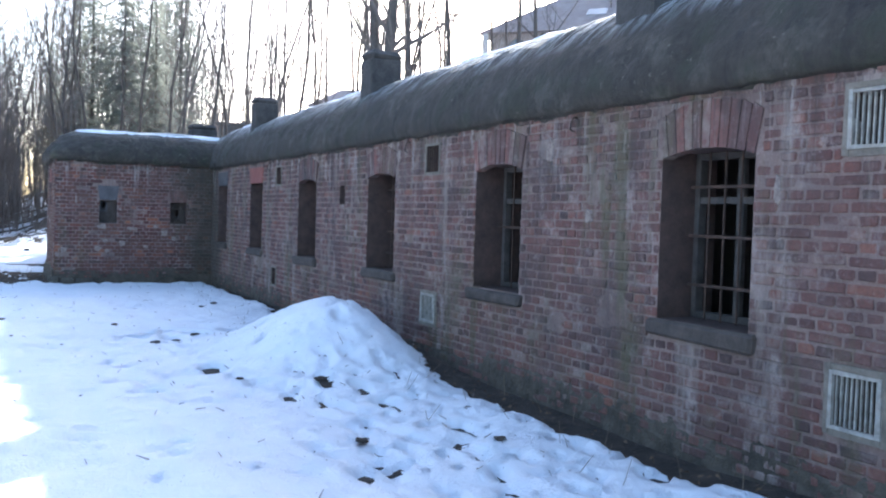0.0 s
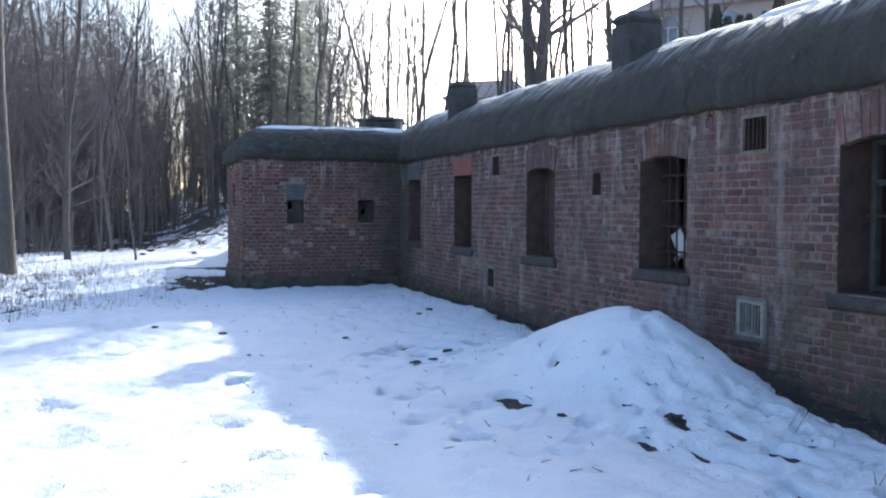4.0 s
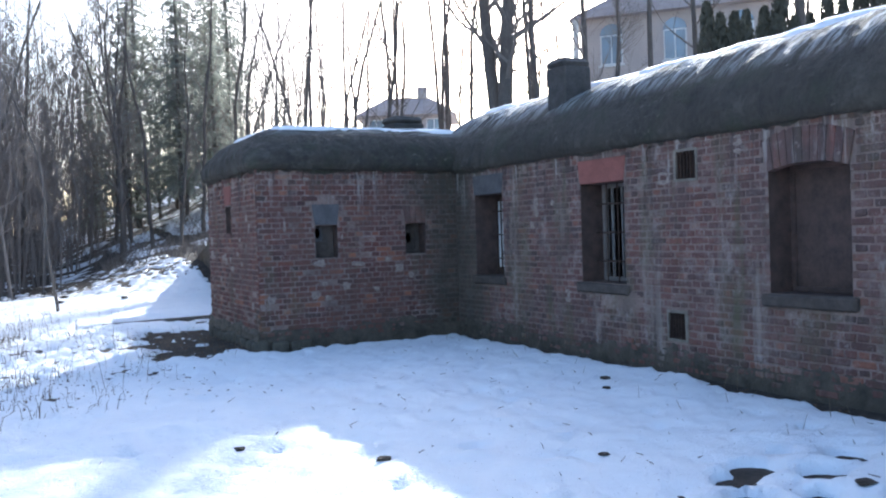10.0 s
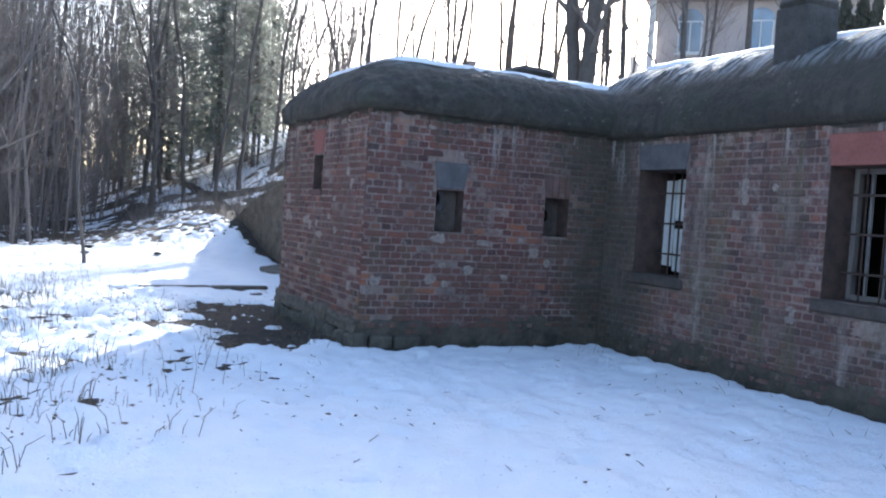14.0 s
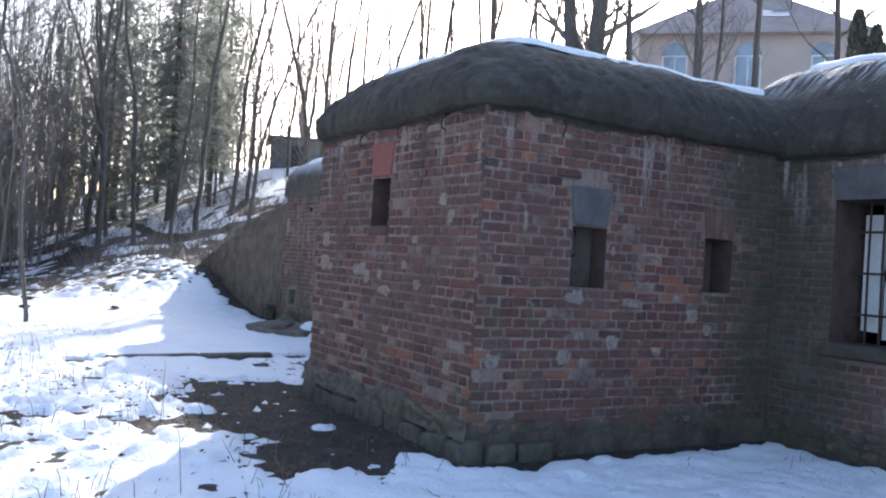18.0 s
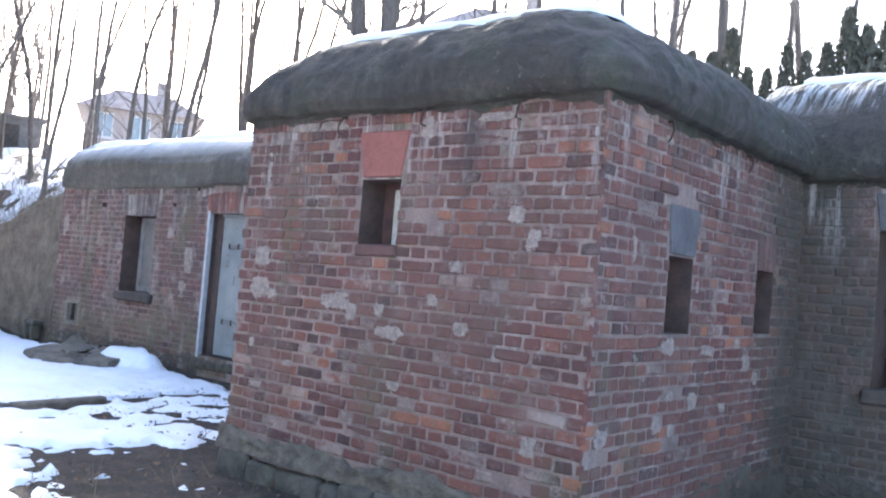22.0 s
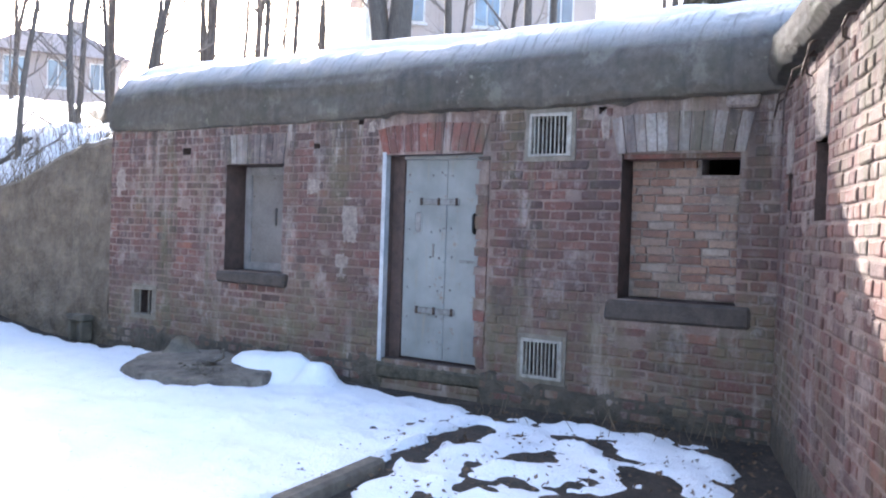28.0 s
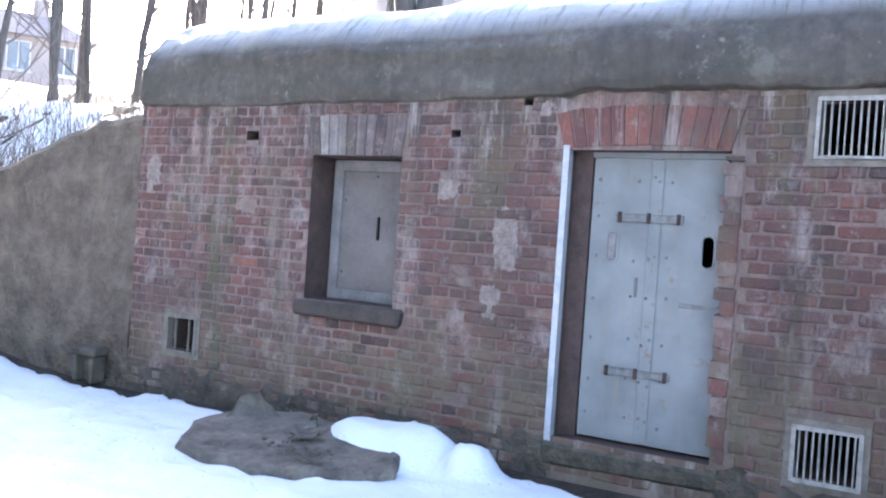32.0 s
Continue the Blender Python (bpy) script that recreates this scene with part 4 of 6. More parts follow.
def vent(key, m, u0, u1, z0, z1, n, label, rim=0.024, surround=0.04, steel=None):
    """A cast grille: a cement surround, a pale rim and upright slats."""
    v = thing("vent", label, "vent", "ventilation grilles", m=m)
    ARCH[key].append((u0 - rim - surround, u1 + rim + surround, z0 - rim - surround, z1 + rim + surround))
    for nm, r0, r1, d, mt in (("surround", rim, rim + surround, 0.014, VENT_FRAME), ("rim", 0.0, rim, 0.026, steel or VENT_STEEL)):
        if r1 <= r0:
            continue
        bm = bmesh.new()
        for a in ((u0 - r1, u0 - r0, z0 - r1, z1 + r1), (u1 + r0, u1 + r1, z0 - r1, z1 + r1), (u0 - r0, u1 + r0, z1 + r0, z1 + r1), (u0 - r0, u1 + r0, z0 - r1, z0 - r0)):
            block(bm, a[0], a[1], -0.08, d, a[2], a[3], rnd=0.004)
        part(nm, bm, mt, v)
    for i in range(n):
        u = u0 + (u1 - u0) * (i + 0.5) / n
        part("slat", boxed(u - 0.005, u + 0.005, -0.012, 0.006, z0, z1, rnd=0.002), steel or VENT_STEEL, v)
    return v


vent("main", M_MAIN, 3.1, 3.47, 1.95, 2.25, 10, "pale slatted vent grille high in the brick wall")
vent("main", M_MAIN, 3.22, 3.52, 0.3, 0.6, 9, "pale slatted vent grille low in the brick wall")
vent("main", M_MAIN, 8.82, 9.12, 0.27, 0.55, 7, "pale framed vent grille low in the brick wall")
vent("main", M_MAIN, 8.8, 9.13, 1.97, 2.27, 6, "dark rusted vent grille under the roof edge", 0.0, 0.03, IRON)
vent("main", M_MAIN, 14.9, 15.2, 1.95, 2.25, 6, "dark vent grille high in the brick wall", 0.0, 0.03, IRON)
vent("main", M_MAIN, 15.1, 15.37, 0.17, 0.46, 6, "dark vent grille low in the brick wall", 0.0, 0.03, IRON)
vent("door", M_DOOR, 1.73, 2.08, 1.98, 2.3, 9, "white slatted vent grille over grey cement")
vent("door", M_DOOR, 1.75, 2.09, 0.06, 0.35, 9, "white slatted vent grille near the ground")
vent("door", M_DOOR, 7.1, 7.43, 0.17, 0.46, 2, "small dark vent in a worn frame near the ground", 0.03, 0.03, VENT_FRAME)

# loopholes
slab_lintel("front", 1.5, 1.86, 1.985, 0.31, LINTEL_RED, 0.05, "red painted tapering lintel stone")
slab_lintel("side", 2.08, 2.44, 1.61, 0.31, LINTEL_GREY, 0.04, "grey rendered lintel over the loophole")
voussoirs("side", 0.58, 0.94, 1.6, 0.28, 4, BRICK_SOOT, 0.03)


def loophole(key, m, u0, u1, z0, z1, hole, label, depth=0.24, material=None, frame_mat=None):
    """A recessed plate with an oval firing hole."""
    lp = thing("loophole", label, "loophole", "loopholes", m=m)
    pu0, pu1, pz0, pz1 = hole
    bm = bmesh.new()
    cu, cz, n = (pu0 + pu1) / 2, (pz0 + pz1) / 2 + 0.02, 24
    ru, rz = 0.046, 0.082
    rim, edge = [], []
    for k in range(n):
        a = math.tau * k / n
        c, s = math.cos(a), math.sin(a)
        t = 1 / max(abs(c) / ((pu1 - pu0) / 2), abs(s) / ((pz1 - pz0) / 2))
        edge.append((cu + t * c, (pz0 + pz1) / 2 + t * s))
        rim.append((cu + ru * c, cz + rz * s))
    lay = [[bm.verts.new((u, d, z)) for u, z in pts] for pts, d in ((edge, -depth), (rim, -depth), (rim, -depth - 0.05), (edge, -depth - 0.05))]
    for a, b in zip(lay, lay[1:] + lay[:1]):
        for k in range(n):
            bm.faces.new((a[k], a[(k + 1) % n], b[(k + 1) % n], b[k]))
    part("plate", bm, material or PLATE, lp)
    part("frame", boxed(u0, u1, -depth - 0.1, -depth + 0.015, z0, pz0, bevel=0.005), frame_mat or SILL, lp)
    if pu0 - u0 > 0.02:
        part("frame", boxed(u0, pu0, -depth - 0.1, -depth + 0.01, pz0, z1), frame_mat or SILL, lp)
    if u1 - pu1 > 0.02:
        part("frame", boxed(pu1, u1, -depth - 0.1, -depth + 0.01, pz0, z1), frame_mat or SILL, lp)
    if z1 - pz1 > 0.02:
        part("frame", boxed(pu0, pu1, -depth - 0.1, -depth + 0.01, pz1, z1), frame_mat or SILL, lp)
    return lp


lp = loophole("front", M_FRONT, 1.5, 1.86, 1.46, 1.97, (1.54, 1.775, 1.53, 1.93), "loophole with a white plate and oval hole", frame_mat=SILL_RED)
part("sill", boxed(1.49, 1.87, -0.25, 0.022, 1.45, 1.53, bevel=0.012, rnd=0.006), SILL_RED, lp)
loophole("side", M_SIDE, 2.08, 2.44, 1.11, 1.6, (2.25, 2.42, 1.36, 1.57), "dark loophole with a small pale-rimmed plate", 0.2, LINTEL_GREY)
loophole("side", M_SIDE, 0.58, 0.94, 1.12, 1.6, (0.66, 0.86, 1.2, 1.5), "dark loophole recessed in brickwork", 0.26, SILL)
for u0, u1, z0, z1, h in ((1.45, 1.8, 1.42, 1.88, 0.42), (2.64, 2.84, 1.38, 1.76, 0.36)):
    lp = thing("loophole", "small dark loophole slot in sunlit brickwork", "loophole", "loopholes", m=M_FAR)
    part("plate", boxed(u0, u1, -0.4, -0.36, z0, z1), SILL_RED, lp)
    slab_lintel("far", u0, u1, z1, h, PLASTER, 0.02, "pale rendered lintel over the slot")

# bricked-up window
bw = thing("window_7", "window bricked up with pale orange bricks", "window", kind="structure", m=M_DOOR)
sill("door", bw, 0.18, 1.36, 0.78, 0.17, 0.035)
voussoirs("door", 0.26, 1.29, 1.96, 0.31, 12, ARCH_GREY, 0.06, 0.03)
part("backing", backing(0.31, 1.24, 0.79, 1.95, 0.2, [(0.33, 0.66, 1.8, 1.94)]), PLASTER, bw).matrix_local = pose(0, -0.225, 0)
zz, row = 0.80, 0
while zz < 1.92:
    u = 0.30 - (0.0, 0.11, 0.05, 0.17)[row % 4]
    while u < 1.24:
        w = random.choice((0.215, 0.215, 0.215, 0.10))
        a, b = max(u, 0.31), min(u + w, 1.24)
        if b - a > 0.04 and not (zz + 0.065 > 1.79 and a < 0.66):
            dz = random.uniform(-0.004, 0.004)
            part("brick", boxed(a + 0.003, b - 0.003, -0.25, -0.212 + random.uniform(-0.009, 0.006), zz + dz, zz + 0.056 + dz, bevel=0.004, rnd=0.004), BRICK_FILL, bw)
        u += w + 0.011
    zz += 0.0705
    row += 1

part("lintel", boxed(0.305, 1.245, -0.21, -0.03, 1.925, 1.957, rnd=0.004), BRICK_ARCH, bw, "rust-red strip under the arch")
part("stone", boxed(0.16, 0.42, -0.05, 0.055, 2.3, 2.39, bevel=0.02, rnd=0.01), PLASTER, walls["door"], "pale stone stub under the roof edge")
# boarded window by the door
dw = thing("window_8", "window closed by a grey board with a slot", "window", kind="structure", m=M_DOOR)
sill("door", dw, 4.93, 5.98, 0.77, 0.14, 0.06)
voussoirs("door", 5.03, 5.9, 1.94, 0.33, 10, ARCH_GREY, 0.04, 0.0)
wooden_frame(dw, 5.05, 5.88, 0.77, 1.93, -0.27, 0.09, 0.08)
bm = backing(5.13, 5.80, 0.85, 1.85, 0.025, [(5.40, 5.435, 1.28, 1.47)])
part("board", bm, BOARD, dw, "brown-grey board with an upright slot").matrix_local = pose(0, -0.30, 0)
for u, z in ((5.17, 1.0), (5.17, 1.6), (5.76, 1.0), (5.76, 1.6), (5.45, 1.8)):
    bm = bmesh.new()
    bmesh.ops.create_uvsphere(bm, u_segments=8, v_segments=5, radius=0.009)
    part("rivet", bm, IRON, dw).matrix_local = pose(u, -0.298, z)

# steel double door
door = thing("door_1", "riveted blue-grey steel double door, closed", "door", kind="structure", m=M_DOOR)
voussoirs("door", 2.58, 3.70, 2.0, 0.26, 13, BRICK_ARCH, 0.07, 0.05)
DD = -0.13


def leaf(u0, u1, slot, label):
    bm = backing(u0, u1, 0.05, 1.96, 0.03, [slot])
    lf = part("leaf", bm, DOOR_PAINT, door, label)
    lf.matrix_local = pose(0, DD, 0)
    return lf


lf1 = leaf(3.055, 3.52, (3.335, 3.385, 1.27, 1.45), "blue-grey steel leaf with a closed slot")
lf2 = leaf(2.585, 3.045, (2.675, 2.755, 1.26, 1.46), "blue-grey steel leaf with an open slot")
part("slot_cover", boxed(3.33, 3.39, -0.02, 0.006, 1.265, 1.455, bevel=0.006), WOOD, lf1, "rusty slot cover")


def slot_rim(u, z, ru, h, parent):
    """A rounded rim round an upright slot."""
    bm, n = bmesh.new(), 20
    loops = []
    for r, d in ((ru, -0.012), (ru, 0.004), (ru + 0.016, 0.004), (ru + 0.017, 0.0)):
        pts = []
        for k in range(n):
            a = math.tau * k / n
            s = math.sin(a)
            pts.append(bm.verts.new((u + r * math.cos(a), d, z + (h / 2 - ru) * (1 if s >= 0 else -1) + r * s)))
        loops.append(pts)
    for a, b in zip(loops, loops[1:]):
        for k in range(n):
            bm.faces.new((a[k], a[(k + 1) % n], b[(k + 1) % n], b[k]))
    part("slot_rim", bm, DOOR_PAINT, parent)


slot_rim(2.715, 1.36, 0.036, 0.20, lf2)
slot_rim(3.36, 1.36, 0.036, 0.20, lf1)
part("cover_strip", boxed(3.03, 3.115, 0.0, 0.012, 0.06, 1.95, bevel=0.003), DOOR_PAINT, lf1)
part("lock_plate", boxed(3.165, 3.185, 0.0, 0.008, 1.03, 1.16, bevel=0.003), BOARD, lf1, "rusty lock plate with keyhole")
for z, w0, w1 in ((1.56, 2.88, 3.34), (0.52, 2.9, 3.36)):
    b = part("hasp", boxed(w0, w1, 0.012, 0.026, z - 0.025, z + 0.025, bevel=0.004, rnd=0.003), DOOR_BAR, lf1, "flat locking bar with rust")
    for u in (w0 + 0.03, (w0 + w1) / 2, w1 - 0.03):
        part("staple", boxed(u - 0.012, u + 0.012, 0.02, 0.04, z - 0.035, z + 0.035, bevel=0.004), IRON, b)
part("scratch_bar", boxed(2.64, 2.88, 0.0, 0.005, 0.99, 1.015, rnd=0.003), DOOR_BAR, lf2, "rust scar")
riv = bmesh.new()
bmesh.ops.create_uvsphere(riv, u_segments=8, v_segments=5, radius=0.011)
riv = mesh_of(riv, "rivet", True)
for u in (3.05, 3.10, 3.2, 2.97, 2.62, 3.47):
    for k in range(7):
        z = 0.2 + k * 0.27 + random.uniform(-0.03, 0.03)
        part("rivet", riv, DOOR_BAR, lf1 if u > 3.04 else lf2).matrix_local = pose(u + random.uniform(-0.01, 0.01), 0.012 if 3.03 < u < 3.115 else 0.002, z)
for a in ((3.53, 3.66, 0.03, 2.0),):
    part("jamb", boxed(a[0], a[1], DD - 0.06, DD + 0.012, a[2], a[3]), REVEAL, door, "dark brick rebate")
part("head", boxed(2.585, 3.53, DD - 0.05, DD + 0.02, 1.962, 2.0, bevel=0.004), DOOR_PAINT, door)
bm = bmesh.new()
block(bm, 3.655, 3.70, 0.012, 0.02, 0.0, 2.03)
block(bm, 3.655, 3.663, -0.05, 0.012, 0.0, 2.03)
tagged(part("angle_iron", bm, GALV), "pale galvanised steel strip edging the doorway", "steel strip").matrix_world = M_DOOR
tagged(part("threshold", boxed(2.52, 3.72, -0.4, 0.032, -0.16, 0.012, bevel=0.03, rnd=0.02), BASE_STONE), "worn mossy stone threshold below the steel door", "threshold", kind="structure").matrix_world = M_DOOR
# jagged plaster edge beside the door
z = 0.05
while z < 1.95:
    h = random.uniform(0.06, 0.13)
    w = random.uniform(0.0, 0.05)
    part("mortar_edge", boxed(2.5, 2.585 + w, -0.12, 0.018, z, min(z + h, 1.97), rnd=0.008), random.choice((BRICK_DULL, BRICK_SOOT, BRICK_DULL, MORTAR)), walls["door"])
    z += h + 0.005
ARCH["door"].append((2.48, 2.6, 0.0, 2.0))

# ---- chimneys, slab, stones ----
def chimney(x, y, z0, h, w=0.62, dp=0.62, label="square soot-dark concrete chimney on the roof"):
    c = thing("chimney", label, "chimney", "roof chimneys", m=pose(x, y, z0, 0, 0, random.uniform(-3, 3)))
    bm = boxed(-dp / 2, dp / 2, -w / 2, w / 2, -0.3, h - 0.12, bevel=0.02, rnd=0.012)
    part("shaft", bm, CHIMNEY, c)
    bm = boxed(-dp / 2 - 0.012, dp / 2 + 0.012, -w / 2 - 0.012, w / 2 + 0.012, h - 0.13, h, bevel=0.06, rnd=0.02)
    part("cap", bm, CHIMNEY, c)


CHIMNEY = simple("sooty_chimney_render", (0.028, 0.025, 0.023), (0.085, 0.077, 0.07), 5, bump=0.8, dist=0.02)
chimney(5.83, 17.8, 3.1, 0.70, 0.42, 0.46)
chimney(5.92, 11.9, 3.1, 0.74, 0.43, 0.48)
chimney(5.92, 5.9, 3.1, 0.82, 0.48, 0.5)
chimney(5.6, 22.8, 3.1, 0.52, 0.55, label="squat dark chimney on the box roof")

# broken slab with torn felt
slab = thing("broken_slab", "broken concrete slab half buried in snow", "concrete slab", m=pose(4.12, 29.58, -0.295, 2.5, -4, 0))
bm = bmesh.new()
ring = [(-0.55, 0.68), (-0.57, 0.35), (-0.55, 0.02), (-0.49, -0.28), (-0.38, -0.46), (-0.22, -0.63), (-0.06, -0.75), (0.2, -0.62), (0.46, -0.1), (0.52, 0.5), (0.3, 0.9), (-0.15, 0.94)]
ring = [((a[0] * (1 - f) + b[0] * f) + 0.02 * noise.noise(Vector((a[0] * 9 + f * 3, a[1] * 9, 1))), (a[1] * (1 - f) + b[1] * f) + 0.02 * noise.noise(Vector((a[0] * 9 + f * 3, a[1] * 9, 6)))) for a, b in zip(ring, ring[1:] + ring[:1]) for f in (0, 0.25, 0.5, 0.75)]
rows = [[bm.verts.new((x * s + random.uniform(-0.008, 0.008), y * s + random.uniform(-0.008, 0.008), z + 0.03 * (s - 0.5) * fbm(x, y, 2.5, 33) + 0.012 * fbm(x * s, y * s, 9, 35))) for x, y in ring] for s, z in ((0.99, -0.05), (1.0, 0.06), (0.99, 0.15), (0.975, 0.185), (0.955, 0.197), (0.82, 0.2), (0.65, 0.2), (0.45, 0.198), (0.22, 0.197))]
for a, b in zip(rows, rows[1:]):
    for k in range(len(ring)):
        bm.faces.new((a[k], a[(k + 1) % len(ring)], b[(k + 1) % len(ring)], b[k]))
bm.faces.new(rows[-1])
part("body", bm, SLAB_TAN, slab)
for k in range(46):
    bm = bmesh.new()
    bmesh.ops.create_icosphere(bm, subdivisions=1, radius=random.uniform(0.008, 0.026))
    for v in bm.verts:
        v.co *= random.uniform(0.7, 1.2)
        v.co.z *= 0.6
    part("rubble", bm, SLAB, slab).matrix_local = pose(random.gauss(-0.25, 0.08), random.gauss(-0.12, 0.15), 0.228)


def curl(length, width, lift, turns, name, parent, m, seed):
    """A stiff sheet that rises and bends over, with torn rims."""
    bm, rows, nu, nv = bmesh.new(), [], 14, 8
    for i in range(nu + 1):
        f = i / nu
        a = turns * f * f
        row = []
        for k in range(nv + 1):
            g = k / nv - 0.5
            tear = 1 + 0.25 * noise.noise(Vector((f * 4, g * 3, seed)))
            row.append(bm.verts.new((length * f * math.cos(a * 0.6) * tear, g * width * (1 - 0.85 * f) * tear, lift * math.sin(a) * f + 0.02 * noise.noise(Vector((f * 5, g * 5, seed + 3))))))
        rows.append(row)
    for a, b in zip(rows, rows[1:]):
        for k in range(nv):
            bm.faces.new((a[k], a[k + 1], b[k + 1], b[k]))
    bmesh.ops.solidify(bm, geom=list(bm.faces), thickness=0.008)
    ob = part(name, bm, TAR, parent, smooth=True)
    ob.matrix_local = m


felt = thing("roofing_felt", "torn grey roofing felt curled on the slab", "roofing felt", m=pose(4.14, 29.9, -0.085, 0, 0, 0))
curl(0.42, 0.6, 0.2, 1.5, "sheet", felt, pose(0.0, 0.16, 0.0, 0, 0, 50), 1)
curl(0.34, 0.3, 0.1, 1.3, "sheet", felt, pose(0.1, 0.0, 0.0, 0, 0, -30), 5)
curl(0.28, 0.24, 0.07, 1.2, "sheet", felt, pose(-0.05, -0.2, 0.01, 0, 0, -70), 9)


# crumbling footing of the walls
def footing(key, u0, u1, top, bottom, out, wave, material, name, label, gaps=(), seed=0.0, lumps=1.0):
    """A lumpy band of render along the foot of a wall; its upper rim runs up and down."""
    bm, rows = bmesh.new(), []
    m = walls[key].matrix_world
    for u in spread(u0, u1, 0.035):
        p = m @ Vector((u, 0, 0))
        t = top + wave * fbm(p.x, p.y, 1.6, 90 + seed) + 0.5 * wave * fbm(p.x, p.y, 8.0, 91 + seed)
        if any(a < u < b for a, b in gaps):
            t = bottom + 0.05
        row = []
        for f, o in ((1.0, -0.05), (1.0, 0.35), (0.93, 0.75), (0.8, 0.95), (0.62, 1.0), (0.45, 0.9), (0.25, 1.1), (0.0, 1.2)):
            z = bottom + (t - bottom) * f
            k = out * o * (1 + 0.5 * noise.noise(Vector((p.x * 3, p.y * 3, z * 5 + seed)))) + lumps * (0.02 * noise.noise(Vector((p.x * 9, p.y * 9, z * 11))) + 0.014 * noise.noise(Vector((p.x * 21, p.y * 21, z * 25)))) * (o > 0)
            row.append(bm.verts.new((u, k, z)))
        rows.append(row)
    for a, b in zip(rows, rows[1:]):
        for k in range(len(a) - 1):
            bm.faces.new((a[k], a[k + 1], b[k + 1], b[k]))
    part(name, bm, material, walls[key], label, smooth=True)


BASE = simple("damp_mossy_base_render", (0.035, 0.029, 0.022), (0.12, 0.098, 0.072), 5, bump=1.0, dist=0.04, fine=12)
footing("front", -0.05, FAR_Y - SIDE_Y + 0.05, 0.09, -0.07, 0.05, 0.085, FOOTING, "footing", "crumbling grey footing render")
footing("side", 0.02, MAIN_X - FRONT_X + 0.05, 0.08, -0.45, 0.010, 0.09, BASE, "footing", "dark damp footing render", seed=3, lumps=0.5)
footing("main", -7, SIDE_Y, 0.02, -0.45, 0.009, 0.13, BASE, "footing", "dark damp footing render", lumps=0.5)
footing("far", 0.02, FAR_L - 0.02, 0.04, -0.45, 0.009, 0.1, BASE, "footing", "dark damp footing render", seed=5, lumps=0.5)
footing("door", 0.02, DOOR_Y1 - DOOR_Y0, 0.0, -0.45, 0.009, 0.10, BASE, "footing", "dark mossy footing render", gaps=((2.55, 3.68),), seed=7, lumps=0.5)
for key, u0, u1 in (("front", -0.04, FAR_Y - SIDE_Y + 0.04), ("side", 2.55, MAIN_X - FRONT_X + 0.06)):
    u = u0
    while u < u1 - 0.08:
        w = min(random.uniform(0.16, 0.4), u1 - u)
        bm = bmesh.new()
        block(bm, u + 0.006, u + w - 0.006, -0.05, 0.10 + random.uniform(-0.025, 0.02), -0.42, -0.075 + random.uniform(-0.03, 0.02), rnd=0.02)
        bmesh.ops.bevel(bm, geom=list(bm.edges), offset=0.04, segments=2, affect="EDGES", profile=0.5)
        part("stone", bm, STONE, walls[key], smooth=True)
        u += w


# torn lower rim of the concrete where it meets the brickwork
def fringe(key, u0, u1, z_top, drop, wave, material, seed):
    bm, rows = bmesh.new(), []
    m = walls[key].matrix_world
    for u in spread(u0, u1, 0.03):
        p = m @ Vector((u, 0, 0))
        low = z_top - max(0.015, drop + wave * fbm(p.x, p.y, 1.7, seed) + 0.6 * wave * fbm(p.x, p.y, 7.0, seed + 1))
        rows.append([bm.verts.new((u, 0.013 * o + 0.006 * noise.noise(Vector((p.x * 12, p.y * 12, z_top + f))), low + (z_top - low) * f)) for f, o in ((0.0, -0.2), (0.06, 0.9), (0.4, 1.2), (1.0, 1.4))])
    for a, b in zip(rows, rows[1:]):
        for k in range(3):
            bm.faces.new((a[k], a[k + 1], b[k + 1], b[k]))
    part("concrete_rim", bm, material, walls[key], smooth=True)


fringe("main", -7, SIDE_Y - 0.03, 2.43, 0.05, 0.05, CONCRETE, 101)
fringe("side", 0.03, MAIN_X - FRONT_X - 0.02, 2.46, 0.05, 0.05, CONCRETE, 103)
fringe("front", 0.02, FAR_Y - SIDE_Y - 0.02, 2.46, 0.05, 0.05, CONCRETE, 105)
fringe("far", 0.02, FAR_L - 0.02, 2.46, 0.04, 0.04, CONCRETE, 107)
fringe("door", 0.02, DOOR_Y1 - DOOR_Y0 - 0.02, 2.43, 0.04, 0.05, CONCRETE_PALE, 109)


# plaster patches and scars on the brickwork
def patch(key, u, z, w, h, material=None, d=0.0125):
    """A scab of plaster with a ragged edge, thinning out over the bricks."""
    bm = bmesh.new()
    n, seed = 64, random.uniform(0, 100)
    front, rim = [], []
    for k in range(n):
        a = math.tau * k / n
        c, s = math.cos(a), math.sin(a)
        t = (0.98 + 0.28 * noise.noise(Vector((c * 1.1, s * 1.1, seed))) + 0.2 * noise.noise(Vector((c * 3.4, s * 3.4, seed))) + 0.15 * noise.noise(Vector((c * 9, s * 9, seed)))) / (abs(c) ** 4 + abs(s) ** 4) ** (1 / 4)
        front.append(bm.verts.new((u + c * t * w * 0.4, d + random.uniform(-0.001, 0.001), z + s * t * h * 0.4)))
        rim.append(bm.verts.new((u + c * t * w * 0.47, 0.002, z + s * t * h * 0.47)))
    mid = bm.verts.new((u, d + 0.002, z))
    for k in range(n):
        bm.faces.new((front[k], front[(k + 1) % n], mid))
        bm.faces.new((front[k], front[(k + 1) % n], rim[(k + 1) % n], rim[k]))
    part("plaster_patch", bm, material or PLASTER, walls[key])


